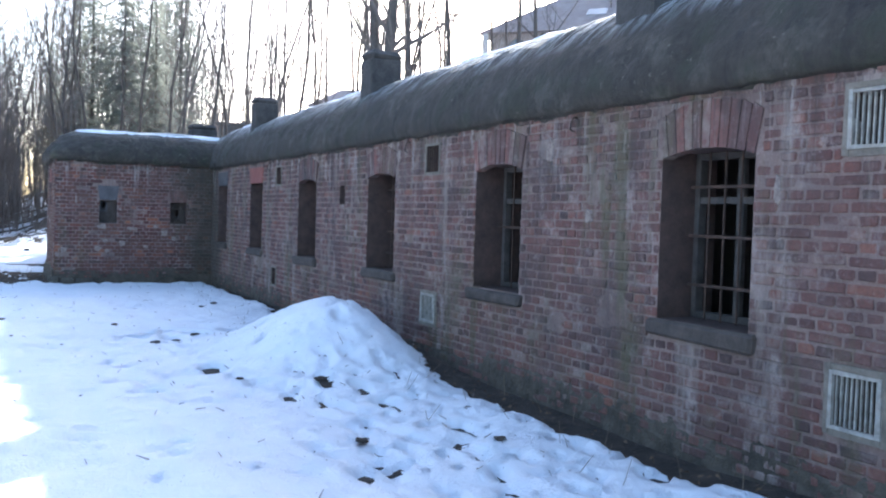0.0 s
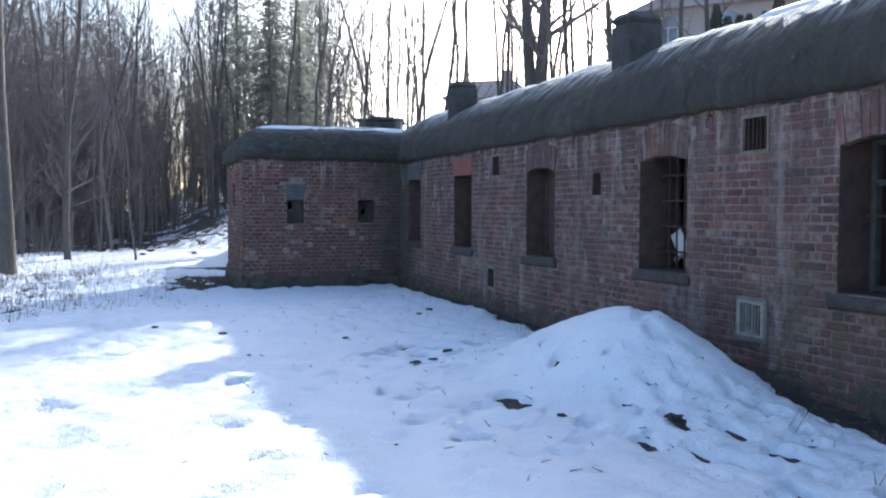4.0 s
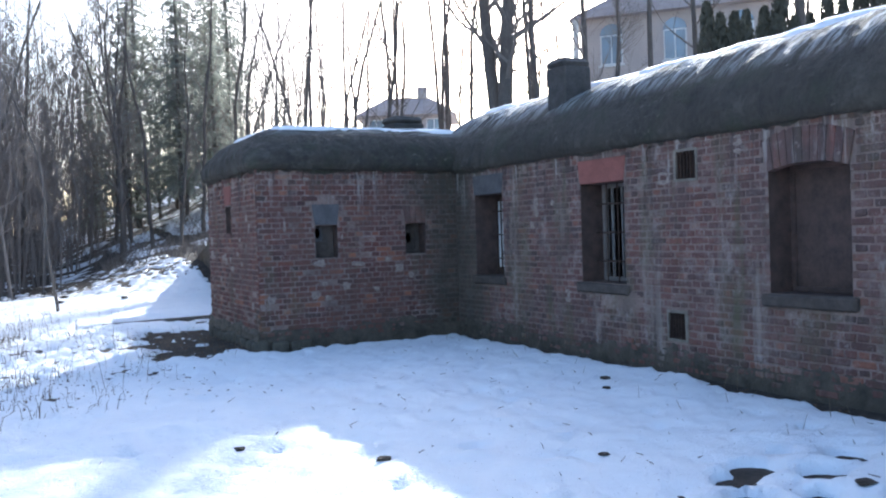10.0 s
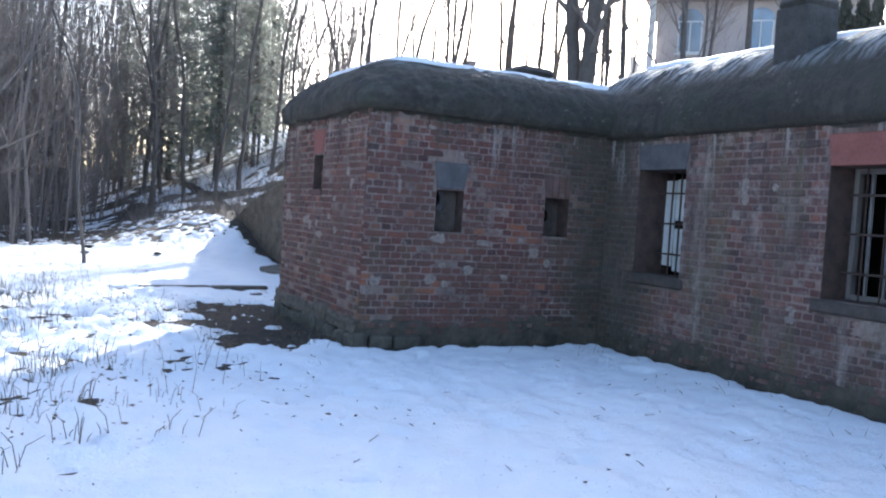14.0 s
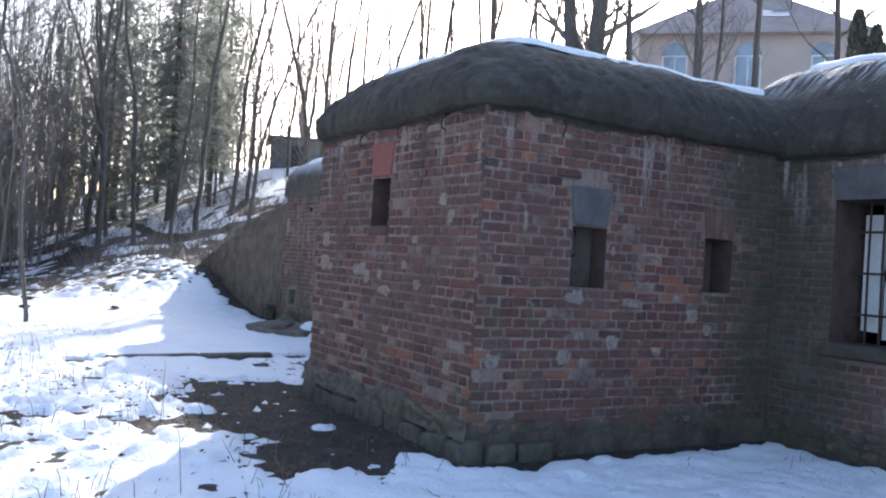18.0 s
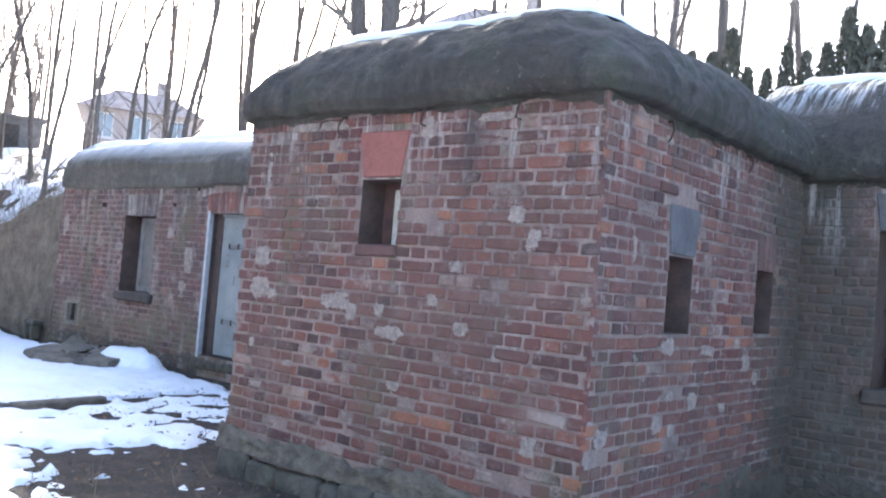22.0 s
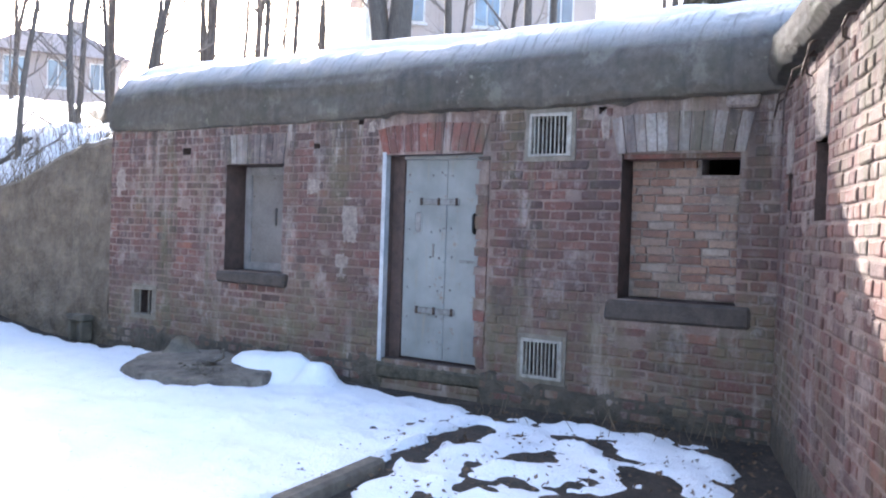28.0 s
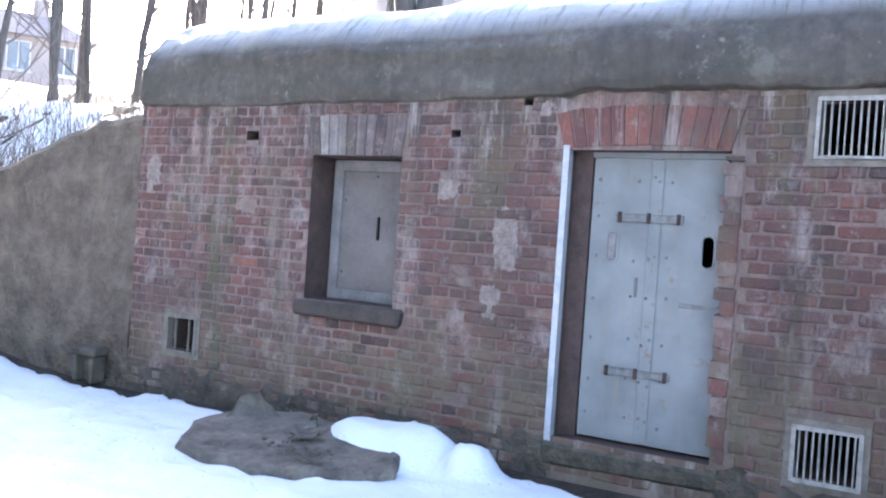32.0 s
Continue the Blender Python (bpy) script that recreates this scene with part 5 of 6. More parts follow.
for u, z, w, h in ((2.86, 1.40, 0.2, 0.17), (2.86, 1.17, 0.24, 0.2), (2.72, 1.12, 0.12, 0.12), (2.03, 1.13, 0.32, 0.13), (1.86, 1.06, 0.12, 0.12), (1.5, 0.96, 0.28, 0.1), (1.15, 1.2, 0.1, 0.09), (0.98, 1.42, 0.12, 0.08), (0.9, 1.04, 0.14, 0.1), (2.48, 0.62, 0.13, 0.11), (2.9, 0.75, 0.07, 0.08), (0.35, 0.42, 0.12, 0.12), (0.55, 1.75, 0.14, 0.12), (0.42, 1.6, 0.1, 0.14), (1.42, 0.62, 0.12, 0.06), (2.86, 2.08, 0.05, 0.5), (1.3, 2.3, 0.12, 0.16), (2.5, 2.36, 0.28, 0.07), (0.75, 2.34, 0.3, 0.06), (1.6, 1.1, 0.09, 0.09), (2.75, 0.45, 0.3, 0.05), (2.2, 2.36, 0.3, 0.08)):
    patch("front", u, z, w, h)
for x, z, w, h in ((2.98, 1.03, 0.28, 0.15), (3.4, 0.67, 0.18, 0.16), (3.05, 0.72, 0.13, 0.09), (2.9, 0.55, 0.2, 0.16), (2.22, 0.52, 0.18, 0.14), (3.6, 1.0, 0.3, 0.1), (4.3, 0.9, 0.2, 0.16), (4.5, 0.78, 0.12, 0.14), (3.35, 1.42, 0.05, 0.12), (2.8, 2.3, 0.15, 0.08), (3.1, 0.5, 0.12, 0.12), (3.9, 0.6, 0.14, 0.1), (4.1, 1.05, 0.12, 0.1), (2.45, 1.6, 0.06, 0.2)):
    patch("side", MAIN_X - x, z, w * 0.8, h * 0.8)
for u, z, w, h in ((5.85, 1.74, 0.3, 0.34), (5.98, 1.5, 0.12, 0.12), (15.4, 1.97, 0.24, 0.18), (18.0, 1.75, 0.1, 0.3), (18.1, 1.5, 0.12, 0.14), (17.6, 1.8, 0.08, 0.1), (12.6, 2.1, 0.1, 0.3), (14.3, 2.25, 0.14, 0.2), (9.9, 2.2, 0.1, 0.16), (5.6, 0.75, 0.5, 0.35), (6.4, 0.55, 0.3, 0.2), (4.0, 1.7, 0.07, 0.2), (6.6, 2.1, 0.14, 0.24), (11.3, 1.2, 0.12, 0.1), (17.3, 0.55, 0.14, 0.18), (16.2, 0.55, 0.9, 0.3)):
    patch("main", u, z, w, h, MORTAR if w > 0.25 else PLASTER)
for u, z, w, h in ((4.1, 1.35, 0.22, 0.5), (4.2, 0.9, 0.16, 0.3), (1.4, 2.2, 0.09, 0.26), (1.55, 2.3, 0.1, 0.1), (3.85, 2.28, 0.1, 0.12), (4.6, 1.7, 0.2, 0.18), (6.6, 1.5, 0.3, 0.14), (1.1, 0.45, 0.5, 0.2), (7.75, 1.75, 0.2, 0.4)):
    patch("door", u, z, w, h, MORTAR if w > 0.25 else PLASTER)
for k in range(26):
    patch("far", random.uniform(0.1, FAR_L - 0.2), random.uniform(0.2, 2.2), random.uniform(0.08, 0.28), random.uniform(0.06, 0.16), MORTAR)
for a, b in ((0.0, 1.15), (1.17, 2.2)):
    ob = tagged(part("kerb", boxed(a, b, -0.07, 0.07, -0.32, -0.165, bevel=0.022, rnd=0.016), SLAB), "half-buried concrete kerb showing through snow", "kerb", "kerb stones")
    ob.matrix_world = frame_of(0.5, 26.2, 2.2, 0.22)

niche = thing("boundary_stone", "small mossy stone niche at the wall foot", "stone", m=pose(DOOR_X - 0.16, DOOR_Y1 + 0.35, -0.25))
for b in ((-0.08, 0.08, -0.15, -0.09, 0, 0.26), (-0.08, 0.08, 0.09, 0.15, 0, 0.26), (-0.09, 0.09, -0.17, 0.17, 0.26, 0.34), (0.0, 0.08, -0.09, 0.09, 0, 0.26)):
    part("stone", boxed(*b, bevel=0.018, rnd=0.012), STONE, niche)
# stones, twigs and clods on the snow
def clod(x, y, r, label):
    bm = bmesh.new()
    bmesh.ops.create_icosphere(bm, subdivisions=2, radius=r)
    for v in bm.verts:
        n = noise.noise(v.co * (2.2 / r) + Vector((x, y, 0)))
        v.co *= 1 + 0.8 * n
        v.co.z *= 0.3
    ob = part("clod", bm, SOIL)
    ob.matrix_world = pose(x, y, max(snow_z(x, y), soil_z(x, y)) + 0.25 * r)
    tagged(ob, label, "clod", "clods on the snow")


for x, y, r in ((3.27, 5.76, 0.07), (3.62, 7.65, 0.09), (3.0, 8.2, 0.05), (4.2, 5.4, 0.06), (0.5, 36.2, 0.18), (0.2, 33.5, 0.16), (1.9, 33.6, 0.12), (2.6, 10.6, 0.07), (2.9, 10.9, 0.06), (3.2, 11.3, 0.08), (1.0, 13.5, 0.07), (0.2, 14.4, 0.06), (2.4, 12.8, 0.05), (4.3, 15.2, 0.08), (4.0, 14.8, 0.06)):
    clod(x, y, r * 0.75, "dark earth clod frozen into the snow")
for k in range(12):
    x, y = random.uniform(0.3, 4.6), random.uniform(3.5, 18)
    clod(x, y, random.uniform(0.01, 0.026), "small dark earth clod on the snow")
bm = bmesh.new()
for k in range(260):
    x, y = random.triangular(-1, 5.2, 4.6), random.uniform(2.5, 24)
    z, a, l = max(snow_z(x, y), soil_z(x, y)), random.uniform(0, 6.28), random.uniform(0.02, 0.08)
    tube(bm, [Vector((x, y, z + 0.005)), Vector((x + l * math.cos(a), y + l * math.sin(a), z + 0.01 + random.uniform(0, 0.03)))], [0.004, 0.002], 4)
tagged(part("twigs", bm, BARK_TWIG), "fallen twigs and leaf bits on snow", "twigs", kind="stuff")
bm = bmesh.new()
for k in range(2900):
    x, y = random.triangular(-7, 1.0, -1.5), random.uniform(14.5, 31)
    if fbm(x, y, 0.8, 21) < -0.1 or (x > 0.3 and y < 18):
        continue
    z, a, l = soil_z(x, y), random.uniform(0, 6.28), random.uniform(0.05, 0.22) if random.random() < 0.93 else random.uniform(0.25, 0.55)
    lean = random.uniform(0.1, 0.6)
    if y < 17.2:
        continue
    p = Vector((x, y, z))
    tube(bm, [p, p + Vector((math.cos(a) * l * lean * 0.4, math.sin(a) * l * lean * 0.4, l * 0.7)), p + Vector((math.cos(a) * l * lean, math.sin(a) * l * lean, l * (1.1 - 0.4 * lean)))], [0.003, 0.0022, 0.001], 3)
for k in range(130):
    cx, cy = random.triangular(-6, 0.0, -2.0), random.uniform(15.5, 27)
    for j in range(random.randint(6, 18)):
        x, y = random.gauss(cx, 0.09), random.gauss(cy, 0.09)
        a, l, lean = random.uniform(0, 6.28), random.uniform(0.05, 0.28), random.uniform(0.1, 0.7)
        p = Vector((x, y, soil_z(x, y)))
        tube(bm, [p, p + Vector((math.cos(a) * l * lean * 0.4, math.sin(a) * l * lean * 0.4, l * 0.7)), p + Vector((math.cos(a) * l * lean, math.sin(a) * l * lean, l * (1.1 - 0.4 * lean)))], [0.0035, 0.003, 0.0015], 3)
tagged(part("dead_grass", bm, GRASS), "dead grass stalks poking through snow", "grass", kind="stuff")
bm = bmesh.new()
for k in range(1000):
    x, y = random.triangular(-7, 1.5, -0.8), random.uniform(16.5, 30)
    z, a, s = max(snow_z(x, y), soil_z(x, y)) + 0.012, random.uniform(0, 6.28), random.uniform(0.008, 0.024)
    vs = [bm.verts.new((x + s * math.cos(a + q) * e, y + s * math.sin(a + q) * e, z + random.uniform(0, 0.02))) for q, e in ((0, 1.3), (1.6, 0.7), (3.1, 1.2), (4.7, 0.6))]
    bm.faces.new(vs)
tagged(part("dead_leaves", bm, LEAF), "brown fallen leaves scattered on snow", "leaves", kind="stuff")

# iron hooks under the concrete edge
for key, u, z in (("front", 2.07, 2.36), ("front", 1.3, 2.38), ("front", 0.55, 2.38), ("side", 2.6, 2.36), ("side", 1.3, 2.36), ("main", 6.2, 2.3), ("main", 9.6, 2.3), ("main", 12.4, 2.32), ("main", 15.6, 2.3), ("far", 0.9, 2.36), ("far", 1.9, 2.36)):
    bm = bmesh.new()
    tube(bm, [Vector((u, -0.05, z + 0.05)), Vector((u, 0.04, z + 0.045)), Vector((u + 0.015, 0.06, z - 0.01)), Vector((u + 0.03, 0.05, z - 0.06)), Vector((u + 0.005, 0.025, z - 0.075))], [0.009, 0.009, 0.008, 0.008, 0.006], 6)
    ob = tagged(part("hook", bm, IRON, smooth=True), "rusty bent iron hook under the roof edge", "hook", "iron hooks")
    ob.matrix_world = walls[key].matrix_world
for u, z, w in ((2.2, 2.36, 0.35), (1.6, 2.4, 0.3), (2.75, 2.3, 0.25)):
    bm = bmesh.new()
    tube(bm, [Vector((u, -0.03, z + 0.08)), Vector((u + 0.02, 0.09, z + 0.02)), Vector((u + 0.3 * w, 0.11, z - 0.12)), Vector((u + 0.7 * w, 0.10, z - 0.13)), Vector((u + w, 0.07, z - 0.02)), Vector((u + w, -0.02, z + 0.07))], [0.008] * 6, 6)
    tagged(part("iron_rod", bm, IRON, smooth=True), "rusty bent reinforcing rod under the roof edge", "iron rod", "iron rods").matrix_world = M_FAR
# dry brush on the bank and at the foot of the walls
bm = bmesh.new()
for k in range(1500):
    x, y = random.triangular(5.5, 10, 5.7), random.uniform(32.7, 42)
    a, l, lean = random.uniform(0, 6.28), random.uniform(0.15, 0.75), random.uniform(0.1, 0.8)
    p = Vector((x, y, bank_z(x, y) - 0.02))
    tube(bm, [p, p + Vector((math.cos(a) * l * lean * 0.4, math.sin(a) * l * lean * 0.4, l * 0.6)), p + Vector((math.cos(a) * l * lean, math.sin(a) * l * lean, l))], [0.006, 0.004, 0.002], 3)
for k in range(170):
    x, y = random.choice(((random.uniform(4.4, 4.95), random.uniform(24.8, 27.2)), (random.uniform(0.3, 2.0), random.uniform(19.8, 23.6)), (random.uniform(3.9, 5.25), random.uniform(3, 19.5))))
    a, l, lean = random.uniform(0, 6.28), random.uniform(0.05, 0.25), random.uniform(0.2, 0.9)
    p = Vector((x, y, soil_z(x, y) - 0.01))
    tube(bm, [p, p + Vector((math.cos(a) * l * lean, math.sin(a) * l * lean, l))], [0.004, 0.0015], 3)
tagged(part("dry_brush", bm, GRASS), "dry brush and stalks on bank and wall foot", "brush", kind="stuff")
bm = bmesh.new()
for k in range(2600):
    x, y = random.choice(((random.uniform(0.2, 2.0), random.uniform(19.7, 24.2)), (random.uniform(2.2, 5.0), random.uniform(24.2, 27.0)), (random.triangular(3.9, 5.3, 5.2), random.uniform(2.5, 20)), (random.uniform(-5, 1), random.uniform(15, 26))))
    z, a, s = soil_z(x, y) + 0.012, random.uniform(0, 6.28), random.uniform(0.007, 0.022)
    vs = [bm.verts.new((x + s * math.cos(a + q) * e, y + s * math.sin(a + q) * e, z + random.uniform(0, 0.03))) for q, e in ((0, 1.3), (1.6, 0.7), (3.1, 1.2), (4.7, 0.6))]
    bm.faces.new(vs)
tagged(part("leaf_litter", bm, LEAF), "brown leaf litter on the bare soil", "leaves", kind="stuff")

# ---- trees ----
def grow(bm, p, d, length, r, depth, sides, rnd, up=0.25, segs=5):
    """A limb that forks; adds tubes to bm."""
    pts, radii = [p.copy()], [r]
    for i in range(segs):
        d = (d + Vector((rnd.uniform(-1, 1), rnd.uniform(-1, 1), rnd.uniform(-0.5, 0.8))) * 0.22 + Vector((0, 0, up * 0.15))).normalized()
        p = p + d * (length / segs)
        pts.append(p.copy())
        radii.append(max(0.004, r * (1 - 0.8 * (i + 1) / segs)))
    tube(bm, pts, radii, sides)
    if depth <= 0:
        return
    for k in range(rnd.randint(3, 5) if depth > 1 else rnd.randint(5, 8)):
        i = rnd.randint(1, segs)
        a = rnd.uniform(0, math.tau)
        q = (d + Vector((math.cos(a), math.sin(a), rnd.uniform(-0.1, 0.6))) * rnd.uniform(0.5, 1.1)).normalized()
        grow(bm, pts[i], q, length * rnd.uniform(0.35, 0.65), max(radii[i] * 0.6, 0.0055), depth - 1, 3, rnd, up, 3 if depth > 1 else 2)


def bare_tree(seed, height, r, first=0.35, limbs=14, lean=0.03, fork=False, detail=2, bend=0.045, reach=1.0):
    rnd = random.Random(seed)
    t = thing("tree", "tall leafless tree with thin grey-brown trunk", "tree", "bare trees", m=Matrix.Translation((0, 0, -200)))
    bm, cr = bmesh.new(), bmesh.new()
    stems = [Vector((0, 0, -0.4))] if not fork else [Vector((0, 0, -0.4)), Vector((0.15, -0.1, 1.2))]
    for s, base in enumerate(stems):
        pts, radii, p = [], [], base.copy()
        d = Vector((rnd.uniform(-lean, lean), rnd.uniform(-lean, lean), 1)) + (Vector((0.07, -0.07, 0)) if s else Vector((-0.03, 0.03, 0)) if fork else Vector())
        n = 14
        for i in range(n + 1):
            pts.append(p.copy())
            radii.append(r * (1.25 if i == 0 else 1.0) * (1 - 0.86 * (i / n) ** 1.1) * (0.8 if s else 1))
            p = p + d.normalized() * (height / n)
            d += Vector((rnd.uniform(-1, 1), rnd.uniform(-1, 1), 0)) * bend
            d.z = 1
        tube(bm, pts, radii, 8)
        for k in range(limbs):
            f = first + (1 - first) * (k + rnd.random()) / limbs * 0.97
            i = min(n - 1, int(f * n))
            q = pts[i].lerp(pts[i + 1], f * n - i)
            a = rnd.uniform(0, math.tau)
            dv = Vector((math.cos(a), math.sin(a), rnd.uniform(0.35, 1.2))).normalized()
            grow(cr, q, dv, reach * height * rnd.uniform(0.10, 0.24) * (1.15 - 0.6 * f), max(0.012, radii[i] * 0.42), detail, 4, rnd)
    part("trunk", bm, BARK, t, smooth=True)
    part("crown", cr, BARK_TWIG, t)
    return t


def spruce(seed, height, spread_r):
    rnd = random.Random(seed)
    t = thing("spruce", "dark green spruce with drooping boughs, paled for haze", "tree", "spruces", m=Matrix.Translation((0, 0, -200)))
    bm = bmesh.new()
    tube(bm, [Vector((0, 0, -0.4)), Vector((0.05, 0, height * 0.5)), Vector((0, 0.05, height))], [height * 0.009, height * 0.006, 0.01], 8)
    V, F = [], []
    z = height * rnd.uniform(0.08, 0.16)
    while z < height * 0.99:
        f = 1 - z / height
        R = spread_r * (0.06 + 0.95 * f ** 0.8) * rnd.uniform(0.75, 1.1)
        for k in range(rnd.randint(5, 8)):
            a, L = rnd.uniform(0, math.tau), R * rnd.uniform(0.4, 1.1)
            out = Vector((math.cos(a), math.sin(a), 0))
            side = Vector((-out.y, out.x, 0))
            droop = rnd.uniform(0.35, 0.7)
            n = max(4, int(L / 0.13))
            for i in range(1, n + 1):
                q = i / n
                c = Vector((0, 0, z)) + out * (L * q) + Vector((0, 0, 0.22 * L * q - droop * L * q * q))
                w = (0.1 + 0.55 * (1 - q) * min(1.0, L)) * min(1.0, 0.35 + q * 2)
                for m in (-1, 1, rnd.choice((-1, 1))):
                    if rnd.random() < 0.2:
                        continue
                    tip = c + side * m * w * rnd.uniform(0.5, 1.2) + out * rnd.uniform(0.05, 0.3) - Vector((0, 0, rnd.uniform(0.03, 0.3)))
                    wd = Vector((rnd.uniform(-1, 1), rnd.uniform(-1, 1), rnd.uniform(-1, 1))) * 0.04
                    mid = c.lerp(tip, 0.55)
                    o = len(V)
                    V += [c, mid + wd, tip, mid - wd]
                    F.append((o, o + 1, o + 2, o + 3))
        z += rnd.uniform(0.2, 0.42)
    cr = bpy.data.meshes.new("crown")
    cr.from_pydata(V, [], F)
    part("trunk", bm, BARK, t, smooth=True)
    part("crown", cr, NEEDLE, t)
    return t


PROTO = [bare_tree(k, h, r, f, n, 0.04, False, 2) for k, (h, r, f, n) in enumerate(((19, 0.105, 0.18, 20), (22, 0.12, 0.25, 18), (17, 0.09, 0.15, 22), (24, 0.14, 0.3, 18), (20, 0.10, 0.3, 16), (18, 0.11, 0.12, 24)))]
SLIM = [bare_tree(40 + k, h, 0.085, 0.16, n, 0.06, False, 2, 0.11) for k, (h, n) in enumerate(((13, 20), (11, 20), (14.5, 18)))]
WOOD_TREES = [bare_tree(30 + k, h, r, 0.12, n + 16, 0.05, False, 1, 0.07) for k, (h, r, n) in enumerate(((17, 0.08, 38), (20, 0.095, 40), (15, 0.07, 34), (22, 0.115, 40)))]
BIG = bare_tree(50, 18, 0.36, 0.2, 17, 0.02, True, 3, 0.05, 1.5)
SAPLING = bare_tree(60, 8.5, 0.04, 0.3, 9, 0.1, False, 1, 0.14)
SPRUCE = [spruce(70, 17, 3.5), spruce(71, 20, 4.0), spruce(72, 14, 3.0)]


def put(proto, x, y, s=1.0, turn=0.0, dz=0.0):
    copy_thing(proto, pose(x, y, soil_z(x, y) + dz, 0, 0, turn) @ Matrix.Scale(s, 4))


rt = random.Random(11)
placed = [(-2.0, 31.7, 0.13), (-3.2, 38.6, 0.12), (-1.9, 42.7, 0.1), (4.2, 50.6, 0.12), (4.8, 52.6, 0.1), (4.3, 54.2, 0.13), (5.1, 55.1, 0.12), (13.2, 52.0, 0.12), (15.0, 44.8, 0.13), (16.3, 46.3, 0.12)]
placed += [(19.2, 47.0, 0.14), (23.3, 49.1, 0.13), (14.8, 54.5, 0.14), (18.2, 51.0, 0.13), (19.9, 47.9, 0.14), (26.6, 32.3, 0.15), (30.3, 34.0, 0.12), (29.8, 31.3, 0.15), (21.6, 36.4, 0.1), (27.3, 33.2, 0.13)]
placed += [(31.2, 34.7, 0.14), (18.1, 57.2, 0.14), (19.6, 53.3, 0.14), (7.9, 39.5, 0.09), (14.3, 47.4, 0.12), (18.9, 46.7, 0.13), (23.1, 48.5, 0.15), (20.1, 40.2, 0.15), (13.8, 44.9, 0.1)]
placed += [(21.0, 49.5, 0.12), (17.5, 35.8, 0.15), (18.7, 34.1, 0.15), (19.4, 44.6, 0.13), (22.8, 35.4, 0.14), (21.0, 30.9, 0.16), (28.8, 33.3, 0.13), (24.2, 29.1, 0.22), (26.7, 28.0, 0.13), (28.9, 28.0, 0.18), (27.3, 26.4, 0.13)]
for x, y, r in placed:
    put(rt.choice(PROTO if r > 0.135 else SLIM), x, y, min(1.35, max(0.7, r / 0.14)) if r > 0.135 else r / 0.1, rt.uniform(0, 360))
put(BIG, 16.6, 36.9, 1.0, 150)
copy_thing(PROTO[3], pose(-3.0, 26.0, -0.3, 0, 0, 40) @ Matrix.Scale(1.5, 4))
put(SAPLING, 0.0, 30.6, 1.0, 20)
for x, y in ((8.2, 56.1), (12.0, 61.6), (9.7, 57.0), (7.4, 53.4), (6.2, 59.5), (9, 63), (10.8, 60.0), (5.2, 55.8), (9.2, 53.6), (4.0, 60.5), (7.6, 61.0)):
    put(rt.choice(SPRUCE), x, y, rt.uniform(0.62, 1.0), rt.uniform(0, 360))
for k in range(16):
    x, y = rt.uniform(9, 34), rt.uniform(40, 62)
    put(rt.choice(SLIM), x, y, rt.uniform(0.8, 1.25), rt.uniform(0, 360))
for x, y in ((6.2, 47.5), (7.6, 49.5), (9.3, 50.5), (10.4, 52), (5.2, 49), (8.8, 46.8), (3.5, 46.5)):
    put(rt.choice(SLIM), x, y, rt.uniform(0.9, 1.3), rt.uniform(0, 360))
# the wood to the north-west
spots = []
for k in range(2000):
    x, y = rt.uniform(-34, 8), rt.uniform(27, 72)
    if x > -3.0 + (y - 30) * 0.17 or (y < 34 and x > -5) or any((x - a) ** 2 + (y - b) ** 2 < 1.6 for a, b in spots):
        continue
    spots.append((x, y))
    if len(spots) >= 190:
        break
for x, y in spots:
    put(rt.choice(WOOD_TREES), x, y, rt.uniform(0.55, 1.05), rt.uniform(0, 360))
# far trunks and brush closing the view
bm = bmesh.new()
for k in range(1700):
    x, y = rt.uniform(-62, 22), rt.uniform(62, 95)
    if x > 0 and rt.random() < 0.6:
        continue
    z, h = soil_z(x, y), rt.uniform(9, 19)
    w = rt.uniform(0.05, 0.13)
    p = Vector((x, y, z - 0.3))
    l = Vector((rt.uniform(-1, 1), rt.uniform(-1, 1), 0))
    e = Vector((rt.uniform(-1, 1), rt.uniform(-1, 1), 0)) * 0.5
    tube(bm, [p, p + e + Vector((0, 0, h * 0.3)), p + l * 0.5 - e + Vector((0, 0, h * 0.62)), p + l + Vector((0, 0, h))], [w, w * 0.8, w * 0.5, w * 0.15], 4)
    for j in range(14):
        f = rt.uniform(0.15, 1)
        a, L = rt.uniform(0, 6.28), rt.uniform(0.8, 2.4)
        q = p + l * f + Vector((0, 0, h * f))
        tube(bm, [q, q + Vector((math.cos(a) * L * 0.5, math.sin(a) * L * 0.5, L * 0.5)), q + Vector((math.cos(a) * L * 0.8, math.sin(a) * L * 0.8, L))], [w * 0.3, w * 0.2, 0.01], 3)
tagged(part("far_wood", bm, BARK_TWIG), "dense far bare wood of grey trunks", "wood", kind="stuff")
bm = bmesh.new()
for k in range(11000):
    x, y = rt.uniform(-32, 6), rt.uniform(29, 66)
    if x > -3.4 + (y - 30) * 0.2 + rt.uniform(0, 1.0) * smoothstep(35, 40, y):
        continue
    z, h = soil_z(x, y), rt.uniform(0.3, 2.6) * (0.45 if x > -3.4 + (y - 30) * 0.2 else 1)
    p = Vector((x, y, z))
    a = rt.uniform(0, 6.28)
    tube(bm, [p, p + Vector((math.cos(a) * h * 0.2, math.sin(a) * h * 0.2, h * 0.6)), p + Vector((math.cos(a) * h * 0.5, math.sin(a) * h * 0.5, h))], [0.012, 0.008, 0.003], 3)
